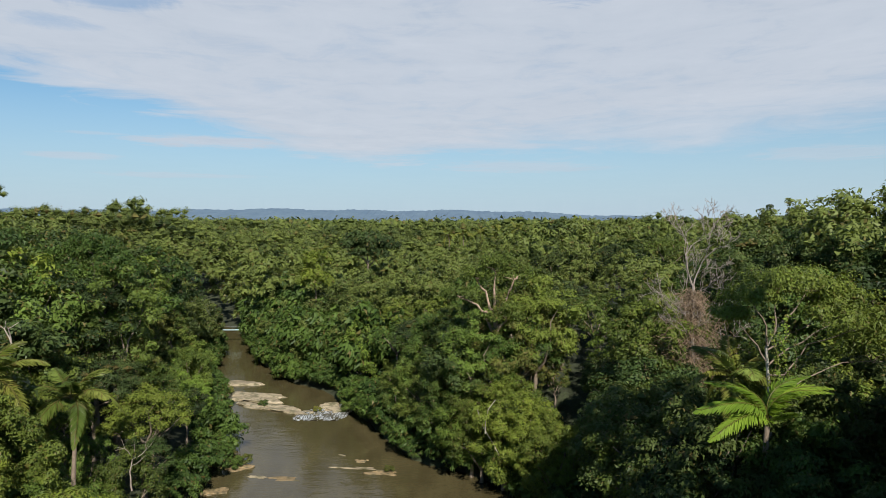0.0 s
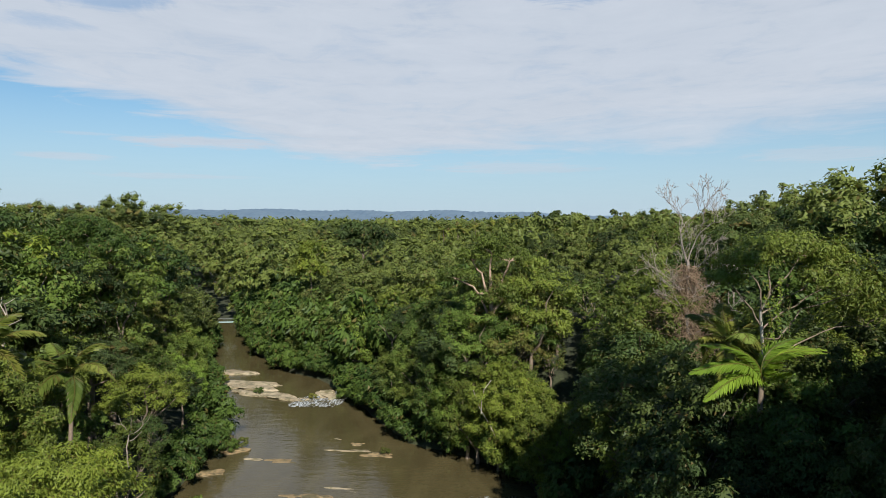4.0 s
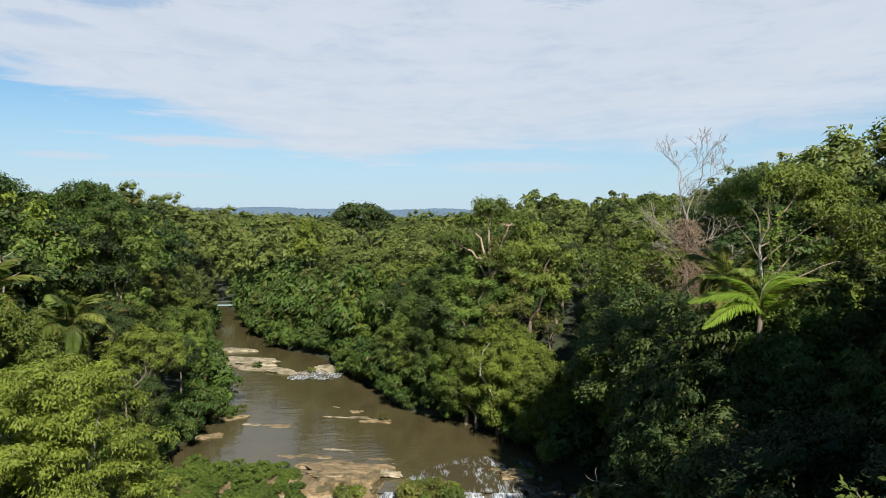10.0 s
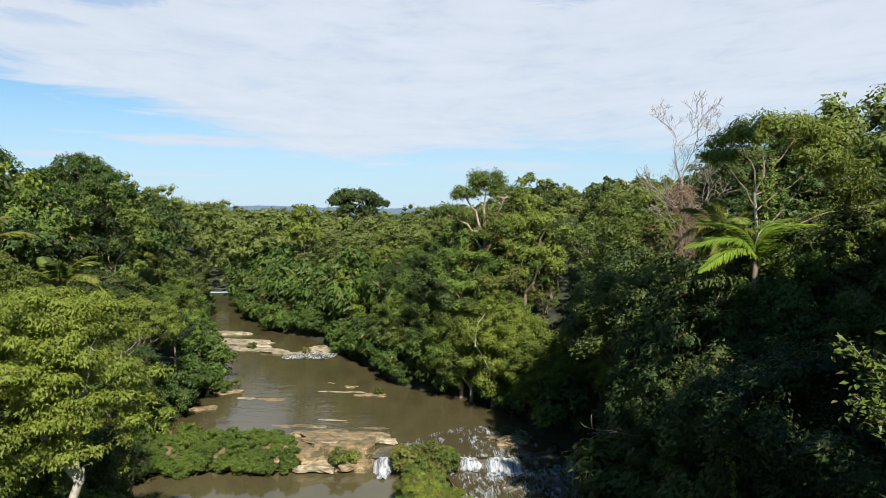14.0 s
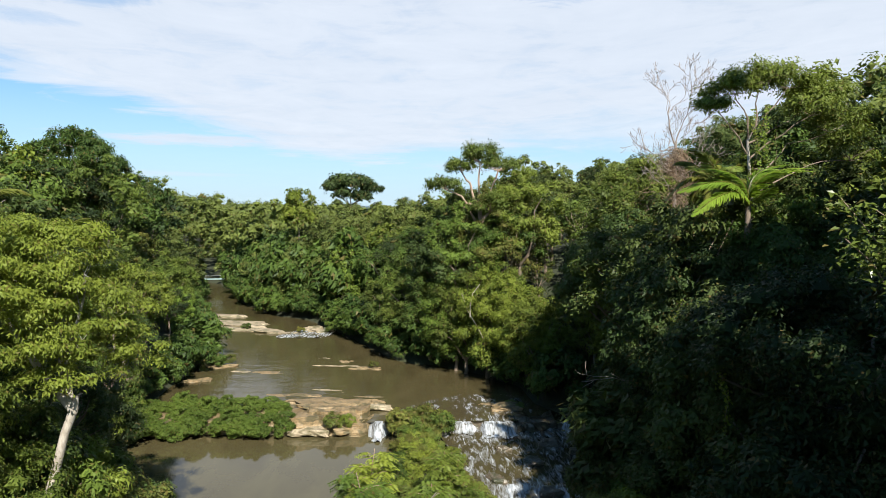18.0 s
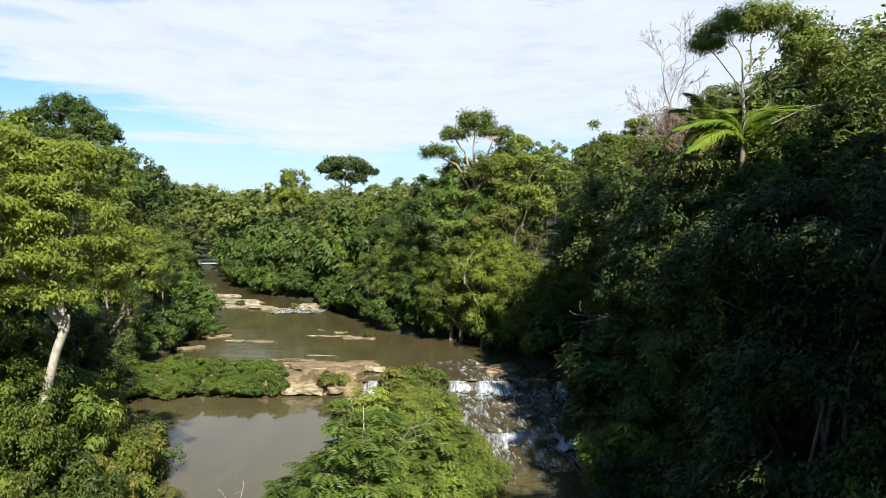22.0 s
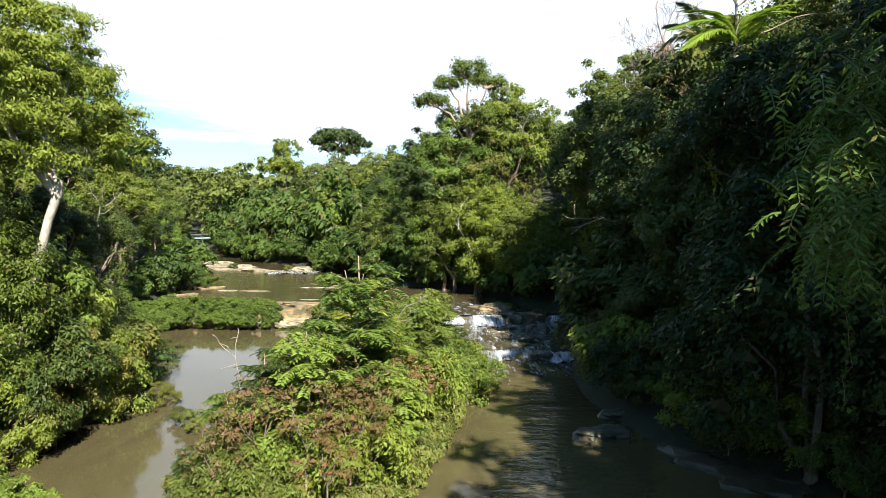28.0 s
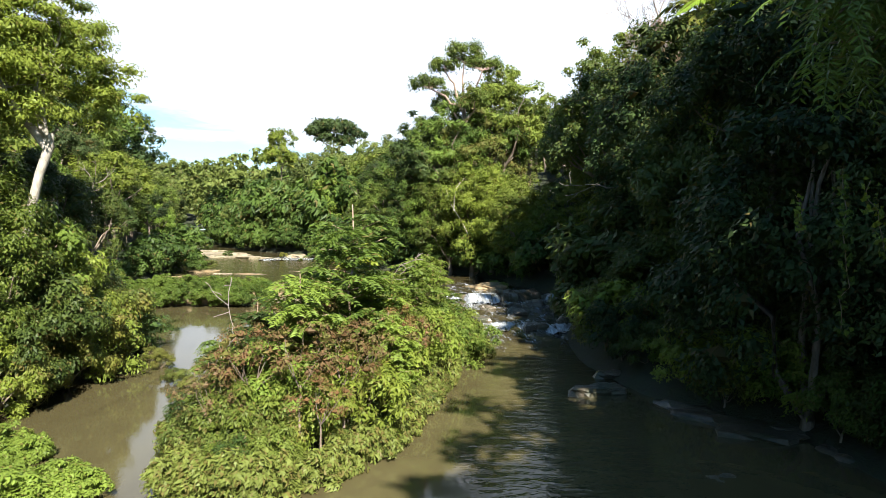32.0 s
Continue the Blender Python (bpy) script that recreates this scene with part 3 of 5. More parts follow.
KEEP_OUT = [(0.2, 3, 11), (19.6, 44.6, 2.6), (20.6, 50.5, 2.2), (24.5, 68, 3), (-16.5, 35, 5), (7, 87, 2.2), (-43, 91, 4), (-17.5, 166, 5), (21.4, 47.2, 4), (-36.4, 71, 3), (-38.8, 61.5, 3), (-35.5, 63, 4), (-35.5, 56.5, 4), (-37.5, 53, 3), (-32.4, 63.2, 4.5), (-34.9, 55.8, 4.0), (-31.0, 59.0, 3.5), (-32.5, 51.5, 3.0)]


def free(x, y):
    return all((x - a) ** 2 + (y - b) ** 2 > r * r for a, b, r in KEEP_OUT)


def canopy(x, y, s):
    """How high the tree tops reach here."""
    rise = float(back_hills(x, y))
    if x < -10 and x < np.interp(y, UP_Y, UP_L) + 12:
        return min(12.5 + 0.95 * s, 32.5 if x < -42 else 30.0) if y < 110 else min(14.0 + 0.55 * s, 25.0 + rise + 4.5 * min(max(-x / y - 0.34, 0) / 0.10, 1))
    if y < 26 and x > 0.66 * (y - 2.7) + 5:
        return 40.0
    if y < 60:
        return min(13.0 + 0.62 * s, 30.0)
    if y < 112:
        return min(14.0 + 0.60 * s, 22.5 + 0.36 * min(max(x - 16, 0), 36))
    if y < 175:
        return min(14.0 + 0.45 * s, 27.0 + rise)
    return 24.0 + rise


LIT_Y = [0, 12, 21.7, 30, 40, 50, 60, 66]
LIT_X = [-6.0, -4.0, 0.3, 5.2, 8.8, 9.2, 10.0, 11.0]
LIT_SPOTS = [(19.6, 45.4, 20.4, 3.6), (22.5, 47.5, 25.0, 4.0), (13.8, 26.4, 16.0, 2.0), (18.0, 34.0, 17.0, 2.0), (4.4, 9.6, 10.2, 1.5)]


def keeps_sun_off(x, y, top, r):
    """True if a tree here would shade the sunlit water or the sunlit boughs of the slope."""
    kx, ky, kz = sun_dir.x / sun_dir.z, sun_dir.y / sun_dir.z, 1.0
    for h in (top * 0.55, top * 0.8, top):
        sx, sy = x - kx * (h + 0.5), y - ky * (h + 0.5)
        if 12 < sy < 66 and sx - r * 0.8 < np.interp(sy, LIT_Y, LIT_X) and sx + r > -10:
            return True
    for a, b, c, w in LIT_SPOTS:
        for h in (top * 0.6, top * 0.8, top):
            if h > c and (x - (a + kx * (h - c))) ** 2 + (y - (b + ky * (h - c))) ** 2 < (r * 0.9 + w) ** 2:
                return True
    return False


NOMINAL = {"dome": 16.4, "broad": 17.0, "tall": 19.8, "full": 15.8}


def plant_forest():
    rng = np.random.default_rng(17)
    count = 0
    joined_far = []
    y = -44.0
    while y < 265:
        step = 5.7 if y < 110 else 6.7
        half = 42 + max(y, 0) * 0.62 - 0.14 * max(y - 60, 0)
        x = -half + rng.uniform(0, step)
        while x < half:
            px, py = x + rng.uniform(-0.32, 0.32) * step, y + rng.uniform(-0.32, 0.32) * step
            x += step
            s = float(shore(px, py))
            if s < 1.6 or not free(px, py) or (-12 < px < 6 and py < 66 and s < 6):
                continue
            if py < 20 and (px < -34 or px > 46) or (px > 0 and py < 26):
                continue
            if px > 0 and py < 33 and s < 6:
                continue
            form = rng.choice(["dome", "broad", "tall", "full"], p=[0.34, 0.26, 0.24, 0.16])
            if s < 7 or (px > 8 and 26 < py < 66 and s < 14):
                form = rng.choice(["full", "dome"], p=[0.8, 0.2])
            k = int(rng.integers(2))
            # right-hand slope: shade put into the leaf colour by the dark kind
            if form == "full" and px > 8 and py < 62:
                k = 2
            want = canopy(px, py, s) * rng.uniform(0.66, 1.12) - float(land(px, py))
            size = min(max(want / NOMINAL[form], 0.5), 1.5 if py > 26 else 2.2)
            reach = (6.4 if form == "broad" else 5.2) * size
            if px < -10 and 70 < py < 150 and px < np.interp(py, UP_Y, UP_L) and s < reach * 0.72:
                continue
            if px > 8 and 26 < py < 66 and s < reach * 0.8:
                continue
            if px > 0 and py < 44 and keeps_sun_off(px, py, NOMINAL[form] * size + float(land(px, py)), reach * 0.85):
                size *= 0.72
            if py < 0 or abs(px) > 0.68 * (py - 2.7) + 9:
                lod = "far" if py < 20 or abs(px) > 0.68 * (py - 2.7) + 9 + reach else "mid"
            else:
                lod = "near" if 22 < py < 60 and -36 < px < 0 else "far" if py < 16 else "mid" if py < 120 and s < 11 or (py < 50 and px > 0) else "deep" if py < 140 and s < 32 else "far"
            if py > 128 or s > 40 or (lod == "far" and s > 26):
                joined_far.append((form, min(k, 1), px, py, size, rng.uniform(0, 360)))
            else:
                stand(KINDS[lod, form, k], px, py, size, rng.uniform(0, 360), squash=rng.uniform(0.94, 1.05))
                count += 1
        y += step * 0.9
    # unseen crowns of tall trees behind the camera, placed to shade the right-hand slope
    sx, shady, high_shade = -4.0, [], []
    while sx < 44:
        sy = 8.0
        while sy < 66 + max(0.7 * (sx - 12), 0):
            if sx > np.interp(sy, LIT_Y, LIT_X) + (2.8 if sy > 27 else 0.8):
                heart = rng.uniform(28, 33) if sy < 50 else rng.uniform(32, 38)
                px = sx + sun_dir.x / sun_dir.z * heart + rng.uniform(-1, 1)
                py = sy + sun_dir.y / sun_dir.z * heart + rng.uniform(-1, 1)
                size = (heart + 2.5 - float(land(px, py))) / NOMINAL["dome"]
                if px - 11.0 > 0.66 * (py - 2.7) + 1.0 and free(px, py):
                    shady.append(("dome", int(rng.integers(2)), px, py, size, rng.uniform(0, 360), 1.6))
            sy += 4.8
        sx += 4.4
    # unseen floating crowns, added high up to shade the slope above the falls
    kx, ky = sun_dir.x / sun_dir.z, sun_dir.y / sun_dir.z
    columns = [(9.4, 64.0, 82.0)] + [(x, 60.0, 71.0) for x in np.arange(19.5, 40.0, 3.2)]
    for sx, start, stop in columns:
        for sy in np.arange(start, stop, 2.8):
            if (sx - 13.9) ** 2 + (sy - 69.5) ** 2 < 36.0:
                continue
            for heart in np.arange(34.0, 76.0, 2.0):
                px, py = sx + kx * heart + rng.uniform(-0.3, 0.3), sy + ky * heart + rng.uniform(-0.4, 0.4)
                if px - 5.5 > 0.66 * (py - 2.7) + 1.0 and free(px, py):
                    high_shade.append(("dome", int(rng.integers(2)), px, py, heart, rng.uniform(0, 360), 0.55))
                    break
    # the woods behind and the unseen shading crowns, each in one piece
    for name, label, trees in (("background_woods", "dense green rainforest canopy behind the river banks", [(*t, t[4]) for t in joined_far]),
                               ("hillside_woods", "tall rainforest crowns out of view, added to shade the slope", shady)):
        spots = []
        for form, k, px, py, size, turn, wide in trees:
            lod = "far" if trees is shady else "deep" if py < 110 or (py < 165 and shore(px, py) < 45) else "back"
            spots.append(((lod, form, k), px, py, float(land(px, py)), size, wide, turn))
        if trees is shady:
            spots += [(("far", form, k), px, py, heart - 8.6, 0.8, wide, turn) for form, k, px, py, heart, turn, wide in high_shade]
        gather(name, label, spots, FAR_LEAF, "woods")


plant_forest()


def plant_bank_shrubs():
    rng = np.random.default_rng(23)
    far_spots = []
    def row(ys, xs, side, lod, step, size, far=None):
        pts = np.stack([xs, ys], -1).astype(float)
        seg = np.linalg.norm(np.diff(pts, axis=0), axis=1)
        run = np.concatenate([[0], np.cumsum(seg)])
        for d in np.arange(0, run[-1], step):
            x, y = np.interp(d, run, pts[:, 0]), np.interp(d, run, pts[:, 1])
            x += side * rng.uniform(-0.3, 1.4)
            y += rng.uniform(-0.6, 0.6)
            kind, s, turn = (lod, "shrub", int(rng.integers(4))), size * (rng.uniform(0.7, 1.35) if far is None else rng.uniform(0.45, 1.9)), rng.uniform(0, 360)
            if far is None:
                stand(KINDS[kind], x, y, s, turn)
            else:
                far.append((kind, x, y, float(land(x, y)), s, s, turn))
    row(UP_Y[2:13], UP_L[2:13], -1, "mid", 2.4, 0.72, far_spots)
    row(UP_Y[2:13], [x + 0.8 for x in UP_R[2:13]], 1, "mid", 2.3, 0.85, far_spots)
    # undergrowth between the trunks behind the bend
    for k in range(130):
        y = rng.uniform(128, 212)
        x = np.interp(y, UP_Y, UP_R) + rng.uniform(3, 34)
        s = rng.uniform(1.5, 2.9)
        far_spots.append((("mid", "shrub", int(rng.integers(4))), x, y, float(land(x, y)), s * 1.15, s, rng.uniform(0, 360)))
    gather("bank_plants", "dense green shrubs lining the upper river banks", far_spots, LEAF_MID)
    row(LOW_Y[4:], LOW_L[4:], -1, "near", 2.2, 0.95)
    row(LOW_Y[4:10], [x + 0.9 for x in LOW_R[4:10]], 1, "near", 2.0, 0.8)
    row(LOW_Y[9:], [x + 1.6 for x in LOW_R[9:]], 1, "mid", 2.6, 0.8)


plant_bank_shrubs()


# ---- more plant kinds ----
def compound_leaves(rng, bases, ways, length=0.9, pairs=8, leaflet=0.26, wide=0.085, droop=0.6):
    """Feathered leaves: a thin stalk with pairs of drooping leaflets."""
    pieces = []
    for base, way in zip(bases, ways):
        way = unit(np.asarray(way, float))
        k = length * rng.uniform(0.75, 1.2)
        s = np.linspace(0, 1, pairs + 1)[:, None]
        line = base + way * s * k + np.array([0, 0, -1.0]) * droop * k * s ** 2 * 0.6
        t = unit(np.gradient(line, axis=0))
        side = unit(np.cross(t, np.array([0, 0, 1.0])))
        face = unit(np.cross(side, t))
        pieces.append(tube(line[::2], np.linspace(0.012, 0.005, len(line[::2])), 3))
        for hand in (-1, 1):
            aim = unit(side * hand + t * 0.45 - np.array([0, 0, 0.35 * droop]))
            mid = line[1:] + aim[1:] * leaflet * 0.5
            pieces.append(leaf_quads(rng, mid, unit(face[1:] + rng.normal(size=mid.shape) * 0.15), leaflet, wide, aim[1:], 0.15))
    return joined(pieces)


def make_sapling(rng, height, mat, name="sapling", label="slender young tree with drooping feathered leaves", whorls=9):
    root = new(name)
    top = np.array([rng.normal(0, 0.35), rng.normal(0, 0.35), height])
    stem = bent(rng, (0, 0, -0.3), top, 9, 0.05)
    wood = [tube(stem, np.linspace(0.06, 0.02, 9), 6)]
    bases, ways = [], []
    for i in range(whorls):
        s = 0.42 + 0.58 * (i + rng.uniform(0, 0.5)) / whorls
        at = np.array([np.interp(s, np.linspace(0, 1, 9), stem[:, k]) for k in range(3)])
        turn = rng.uniform(0, 6.28)
        reach = (1.25 - 0.7 * s) * height * 0.24
        for j in range(3 if s < 0.93 else 1):
            a = turn + j * 2.1 + rng.normal(0, 0.3)
            tip = at + np.array([math.cos(a) * reach, math.sin(a) * reach, reach * rng.uniform(0.1, 0.5)])
            if s < 0.93:
                wood.append(tube(bent(rng, at, tip, 4, 0.1), np.linspace(0.03, 0.010, 4), 4))
            for m in range(11):
                b = rng.uniform(0, 6.28)
                u = rng.uniform(0.45, 1.0)
                bases.append(at + (tip - at) * u)
                ways.append((math.cos(b), math.sin(b), rng.uniform(-0.1, 0.45)))
    part("stem", mesh_of("stem", *joined(wood), BARK_ROSE, True), root)
    part("crown", mesh_of("crown", *compound_leaves(rng, bases, ways, 0.72, 7, 0.27, 0.095), mat), root)
    return tagged(root, label, "young tree", "island saplings")


def frond_mesh(rng, length, sag, mat=None):
    s = np.linspace(0, 1, 84)
    line = np.stack([length * (s - 0.16 * s ** 2.5), 0.06 * np.sin(s * 3) * length, length * (0.42 * s - sag * s ** 2.2)], -1)
    t = unit(np.gradient(line, axis=0))
    side = np.broadcast_to(np.array([0, 1.0, 0]), t.shape)
    face = unit(np.cross(t, side))
    pieces = [tube(line[::3], np.linspace(0.055, 0.012, len(line[::3])), 5)]
    for hand in (-1, 1):
        size = length * 0.23 * np.sin(np.clip(s * 0.86 + 0.13, 0, 1) * math.pi) ** 0.6
        aim = unit(side * hand + t * (0.45 + 0.5 * s[:, None]) - np.array([0, 0, 0.42]) + face * 0.05 + rng.normal(size=t.shape) * 0.13)
        keep = s > 0.12
        at = (line + aim * size[:, None] * 0.5)[keep]
        f = unit(np.cross(aim, t) * hand * -1)[keep]
        n = len(at)
        w = unit(np.cross(f, aim[keep]))
        L = size[keep][:, None]
        tip = at + aim[keep] * L * 0.5 - np.array([0, 0, 0.12]) * L
        v = np.stack([at - aim[keep] * L * 0.5, at + w * 0.07, tip, at - w * 0.07], 1).reshape(-1, 3)
        pieces.append((v, np.arange(4 * n).reshape(-1, 4)))
    return mesh_of("frond", *joined(pieces), mat or LEAF_PALM)


FRONDS = [frond_mesh(np.random.default_rng(60 + k), 5.2, sag) for k, sag in enumerate((0.30, 0.62, 0.95))]
FRONDS_DULL = [frond_mesh(np.random.default_rng(70 + k), 5.0, sag, LEAF_FROND) for k, sag in enumerate((0.5, 0.85, 1.1))]
FROND_OLD = frond_mesh(np.random.default_rng(66), 4.6, 1.25, LEAF_OLIVE)


def palm(x, y, z, count=14, scale=1.0, turn=0.0, seed=1, label="tall palm with long arching feathered fronds", dull=True, great=()):
    """z is the height of the crown's heart."""
    rng = np.random.default_rng(seed)
    g = float(land(x, y))
    root = new("palm_tree")
    root.matrix_world = pose(x, y, g)
    h = z - g
    part("trunk", mesh_of("trunk", *tube(bent(rng, (0, 0, -0.5), (0, 0, h), 8, 0.02), np.linspace(0.24, 0.17, 8), 8), BARK_BROWN, True), root)
    for i in range(count):
        s = i / count
        leaf = FRONDS_DULL if dull else FRONDS
        me = leaf[0] if s < 0.4 else leaf[1] if s < 0.75 else leaf[2] if s < 0.92 else FROND_OLD
        ob = part("frond", me, root)
        lift = 44 - 78 * s + rng.uniform(-8, 8)
        ob.matrix_local = Matrix.Translation((0, 0, h)) @ pose(0, 0, 0, 0, 0, turn + i * 137.5) @ pose(0, 0, 0, rng.uniform(-14, 14), -lift, 0)
        ob.scale = [scale * rng.uniform(0.85, 1.1)] * 3
    for bearing, lift, roll, size, k in great:
        ob = part("frond", (FRONDS_DULL if dull else FRONDS)[k], root)
        ob.matrix_local = Matrix.Translation((0, 0, h)) @ pose(0, 0, 0, 0, 0, bearing) @ pose(0, 0, 0, roll, -lift, 0)
        ob.scale = [size] * 3
    return tagged(root, label, "palm", "palms")


# ---- things of the left bank ----
def pads(rng, spots, mat, leaves, length, width, flat=0.38):
    """A crown of flat leafy pads; spots rows of x, y, z, radius."""
    spots = np.asarray(spots, float)
    out = unit(spots[:, :3] - spots[:, :3].mean(0))
    out[:, 2] = np.abs(out[:, 2]) * 0.5
    return mesh_of("crown", *foliage(rng, spots[:, :3], spots[:, 3], out, leaves, length, width, flat, 0.25, 0.36, (0.30, 1.55)), mat)


def branch_wood(rng, start, way, length, radius, depth, spread=0.55, bend=0.16, lift=0.12, shrink=0.68, forks=(2, 3)):
    """Bare branching wood as a list of tubes."""
    way = unit(np.asarray(way, float))
    n = 6 if depth > 1 else 4
    pts = [np.asarray(start, float)]
    d = way.copy()
    for i in range(n - 1):
        d = unit(d + rng.normal(size=3) * bend + np.array([0, 0, lift]))
        pts.append(pts[-1] + d * length / (n - 1))
    out = [tube(pts, np.maximum(np.linspace(radius, radius * 0.58, n), 0.017), 6 if radius > 0.08 else 4 if radius > 0.03 else 3)]
    if depth > 0:
        for j in range(int(rng.integers(forks[0], forks[1] + 1))):
            nd = unit(d + rng.normal(size=3) * spread)
            out += branch_wood(rng, pts[-1], nd, length * shrink * rng.uniform(0.75, 1.15), radius * 0.56, depth - 1, spread, bend, lift, shrink, forks)
        if depth > 1:
            k = int(rng.integers(2, n - 1))
            nd = unit(d + rng.normal(size=3) * spread * 1.3)
            out += branch_wood(rng, pts[k], nd, length * shrink * 0.8, radius * 0.4, depth - 2, spread, bend, lift, shrink, forks)
    return out


def white_trunk_tree():
    rng = np.random.default_rng(71)
    root = new("leaning_tree")
    base = np.array([-19.0, 34.8, float(land(-19.0, 34.8))])
    root.matrix_world = Matrix.Translation(base)
    fork = np.array([-16.9, 34.7, 11.2])
    def local(p):
        return np.asarray(p, float) + (0.7, 0, 0) - base
    line = [np.array((0, 0, -0.5)), local((-18.8, 34.8, 5.0)), local((-17.9, 34.7, 8.0)), local((-17.4, 34.7, 9.9)), local(fork)]
    part("trunk", mesh_of("trunk", *tube(line, [0.32, 0.24, 0.205, 0.195, 0.21], 12), BARK_PALE, True), root, "pale smooth leaning trunk")
    part("limb", mesh_of("limb", *tube([local(fork - (0.05, 0, 0.3)), local((-16.8, 34.6, 11.6)), local((-16.5, 34.6, 11.9))], [0.17, 0.14, 0.11], 10), BARK_PALE, True), root, "short pale broken-off limb")
    stems = [((-18.6, 34.6, 13.2), (-20.4, 34.0, 16.8), 0.22), ((-17.3, 34.8, 13.2), (-16.6, 35.4, 16.6), 0.13), ((-17.7, 35.0, 13.0), (-18.6, 37.5, 17.4), 0.14)]
    for mid, tip, r in stems:
        pieces = [tube([local(fork - (0.1, 0, 0.2)), local(mid), local(tip)], [r, r * 0.75, r * 0.4], 8)]
        for k in range(4):
            pieces += branch_wood(rng, local(np.array(mid) + (np.array(tip) - mid) * (0.15 + 0.28 * k)), rng.normal(size=3) * (1, 1, 0.4), 1.2, r * 0.25, 2)
        part("limb", mesh_of("limb", *joined(pieces), BARK_PALE, True), root)
    spots = []
    for k in range(330):
        a, u = rng.uniform(0, 6.28), rng.uniform(0, 1) ** 0.5
        z = rng.uniform(12.4, 19.8)
        wide = 6.4 * (1.0 - 0.55 * max(0, (z - 16.5) / 4.5)) * (0.75 + 0.25 * math.sin(a * 3))
        if z < 15.4:
            u = max(u, 0.68)
        spots.append((*local((-19.6 + math.cos(a) * wide * u, 34.6 + math.sin(a) * wide * u, z + rng.normal(0, 0.2))), rng.uniform(0.42, 0.85)))
    part("crown", pads(rng, spots, LEAF_LIGHT, 300, 0.20, 0.10, 0.42), root, "light green leaves in flat layers")
    tagged(root, "leaning tree with a pale forked trunk and layered light green crown", "tree")


def umbrella_tree(name, base, bend_pts, girth, bark, tufts, mat, label, leaves=70, length=0.55, width=0.28, seed=5, flat=0.8, limb_bark=None):
    """A tall bare-stemmed tree: stem points, then limbs out to leafy tufts (x, y, z, wide, high)."""
    rng = np.random.default_rng(seed)
    root = new(name)
    g = float(land(base[0], base[1]))
    b = np.array([base[0], base[1], g])
    root.matrix_world = Matrix.Translation(b)
    pts = np.array([b - (0, 0, 0.5), *bend_pts]) - b
    part("trunk", mesh_of("trunk", *tube(pts, np.linspace(girth, girth * 0.6, len(pts)), 10), bark, True), root)
    spots = []
    for x, y, z, wide, high in tufts:
        mid = np.array([x, y, z]) - b
        start = np.array([np.interp(min(mid[2] - 3.2, pts[-1][2]), pts[:, 2], pts[:, a]) for a in range(3)])
        pieces = [tube(bent(rng, start, mid - (0, 0, high * 0.5), 6, 0.10), np.linspace(girth * 0.5, girth * 0.2, 6), 6)]
        for k in range(6):
            a = rng.uniform(0, 6.28)
            pieces.append(tube(bent(rng, mid - (0, 0, high * 0.55), mid + (math.cos(a) * wide * 0.75, math.sin(a) * wide * 0.75, 0), 4, 0.12), np.linspace(girth * 0.2, girth * 0.06, 4), 4))
        part("limb", mesh_of("limb", *joined(pieces), limb_bark or bark, True), root)
        c, o = crown_points(rng, int(14 + wide * wide * 2.6), wide, high, 0.45, 5, -0.35)
        for p in c:
            spots.append((*(mid + p), 0.35 + wide * rng.uniform(0.10, 0.20)))
    part("crown", pads(rng, spots, mat, leaves, length, width, flat), root)
    return tagged(root, label, "tree")


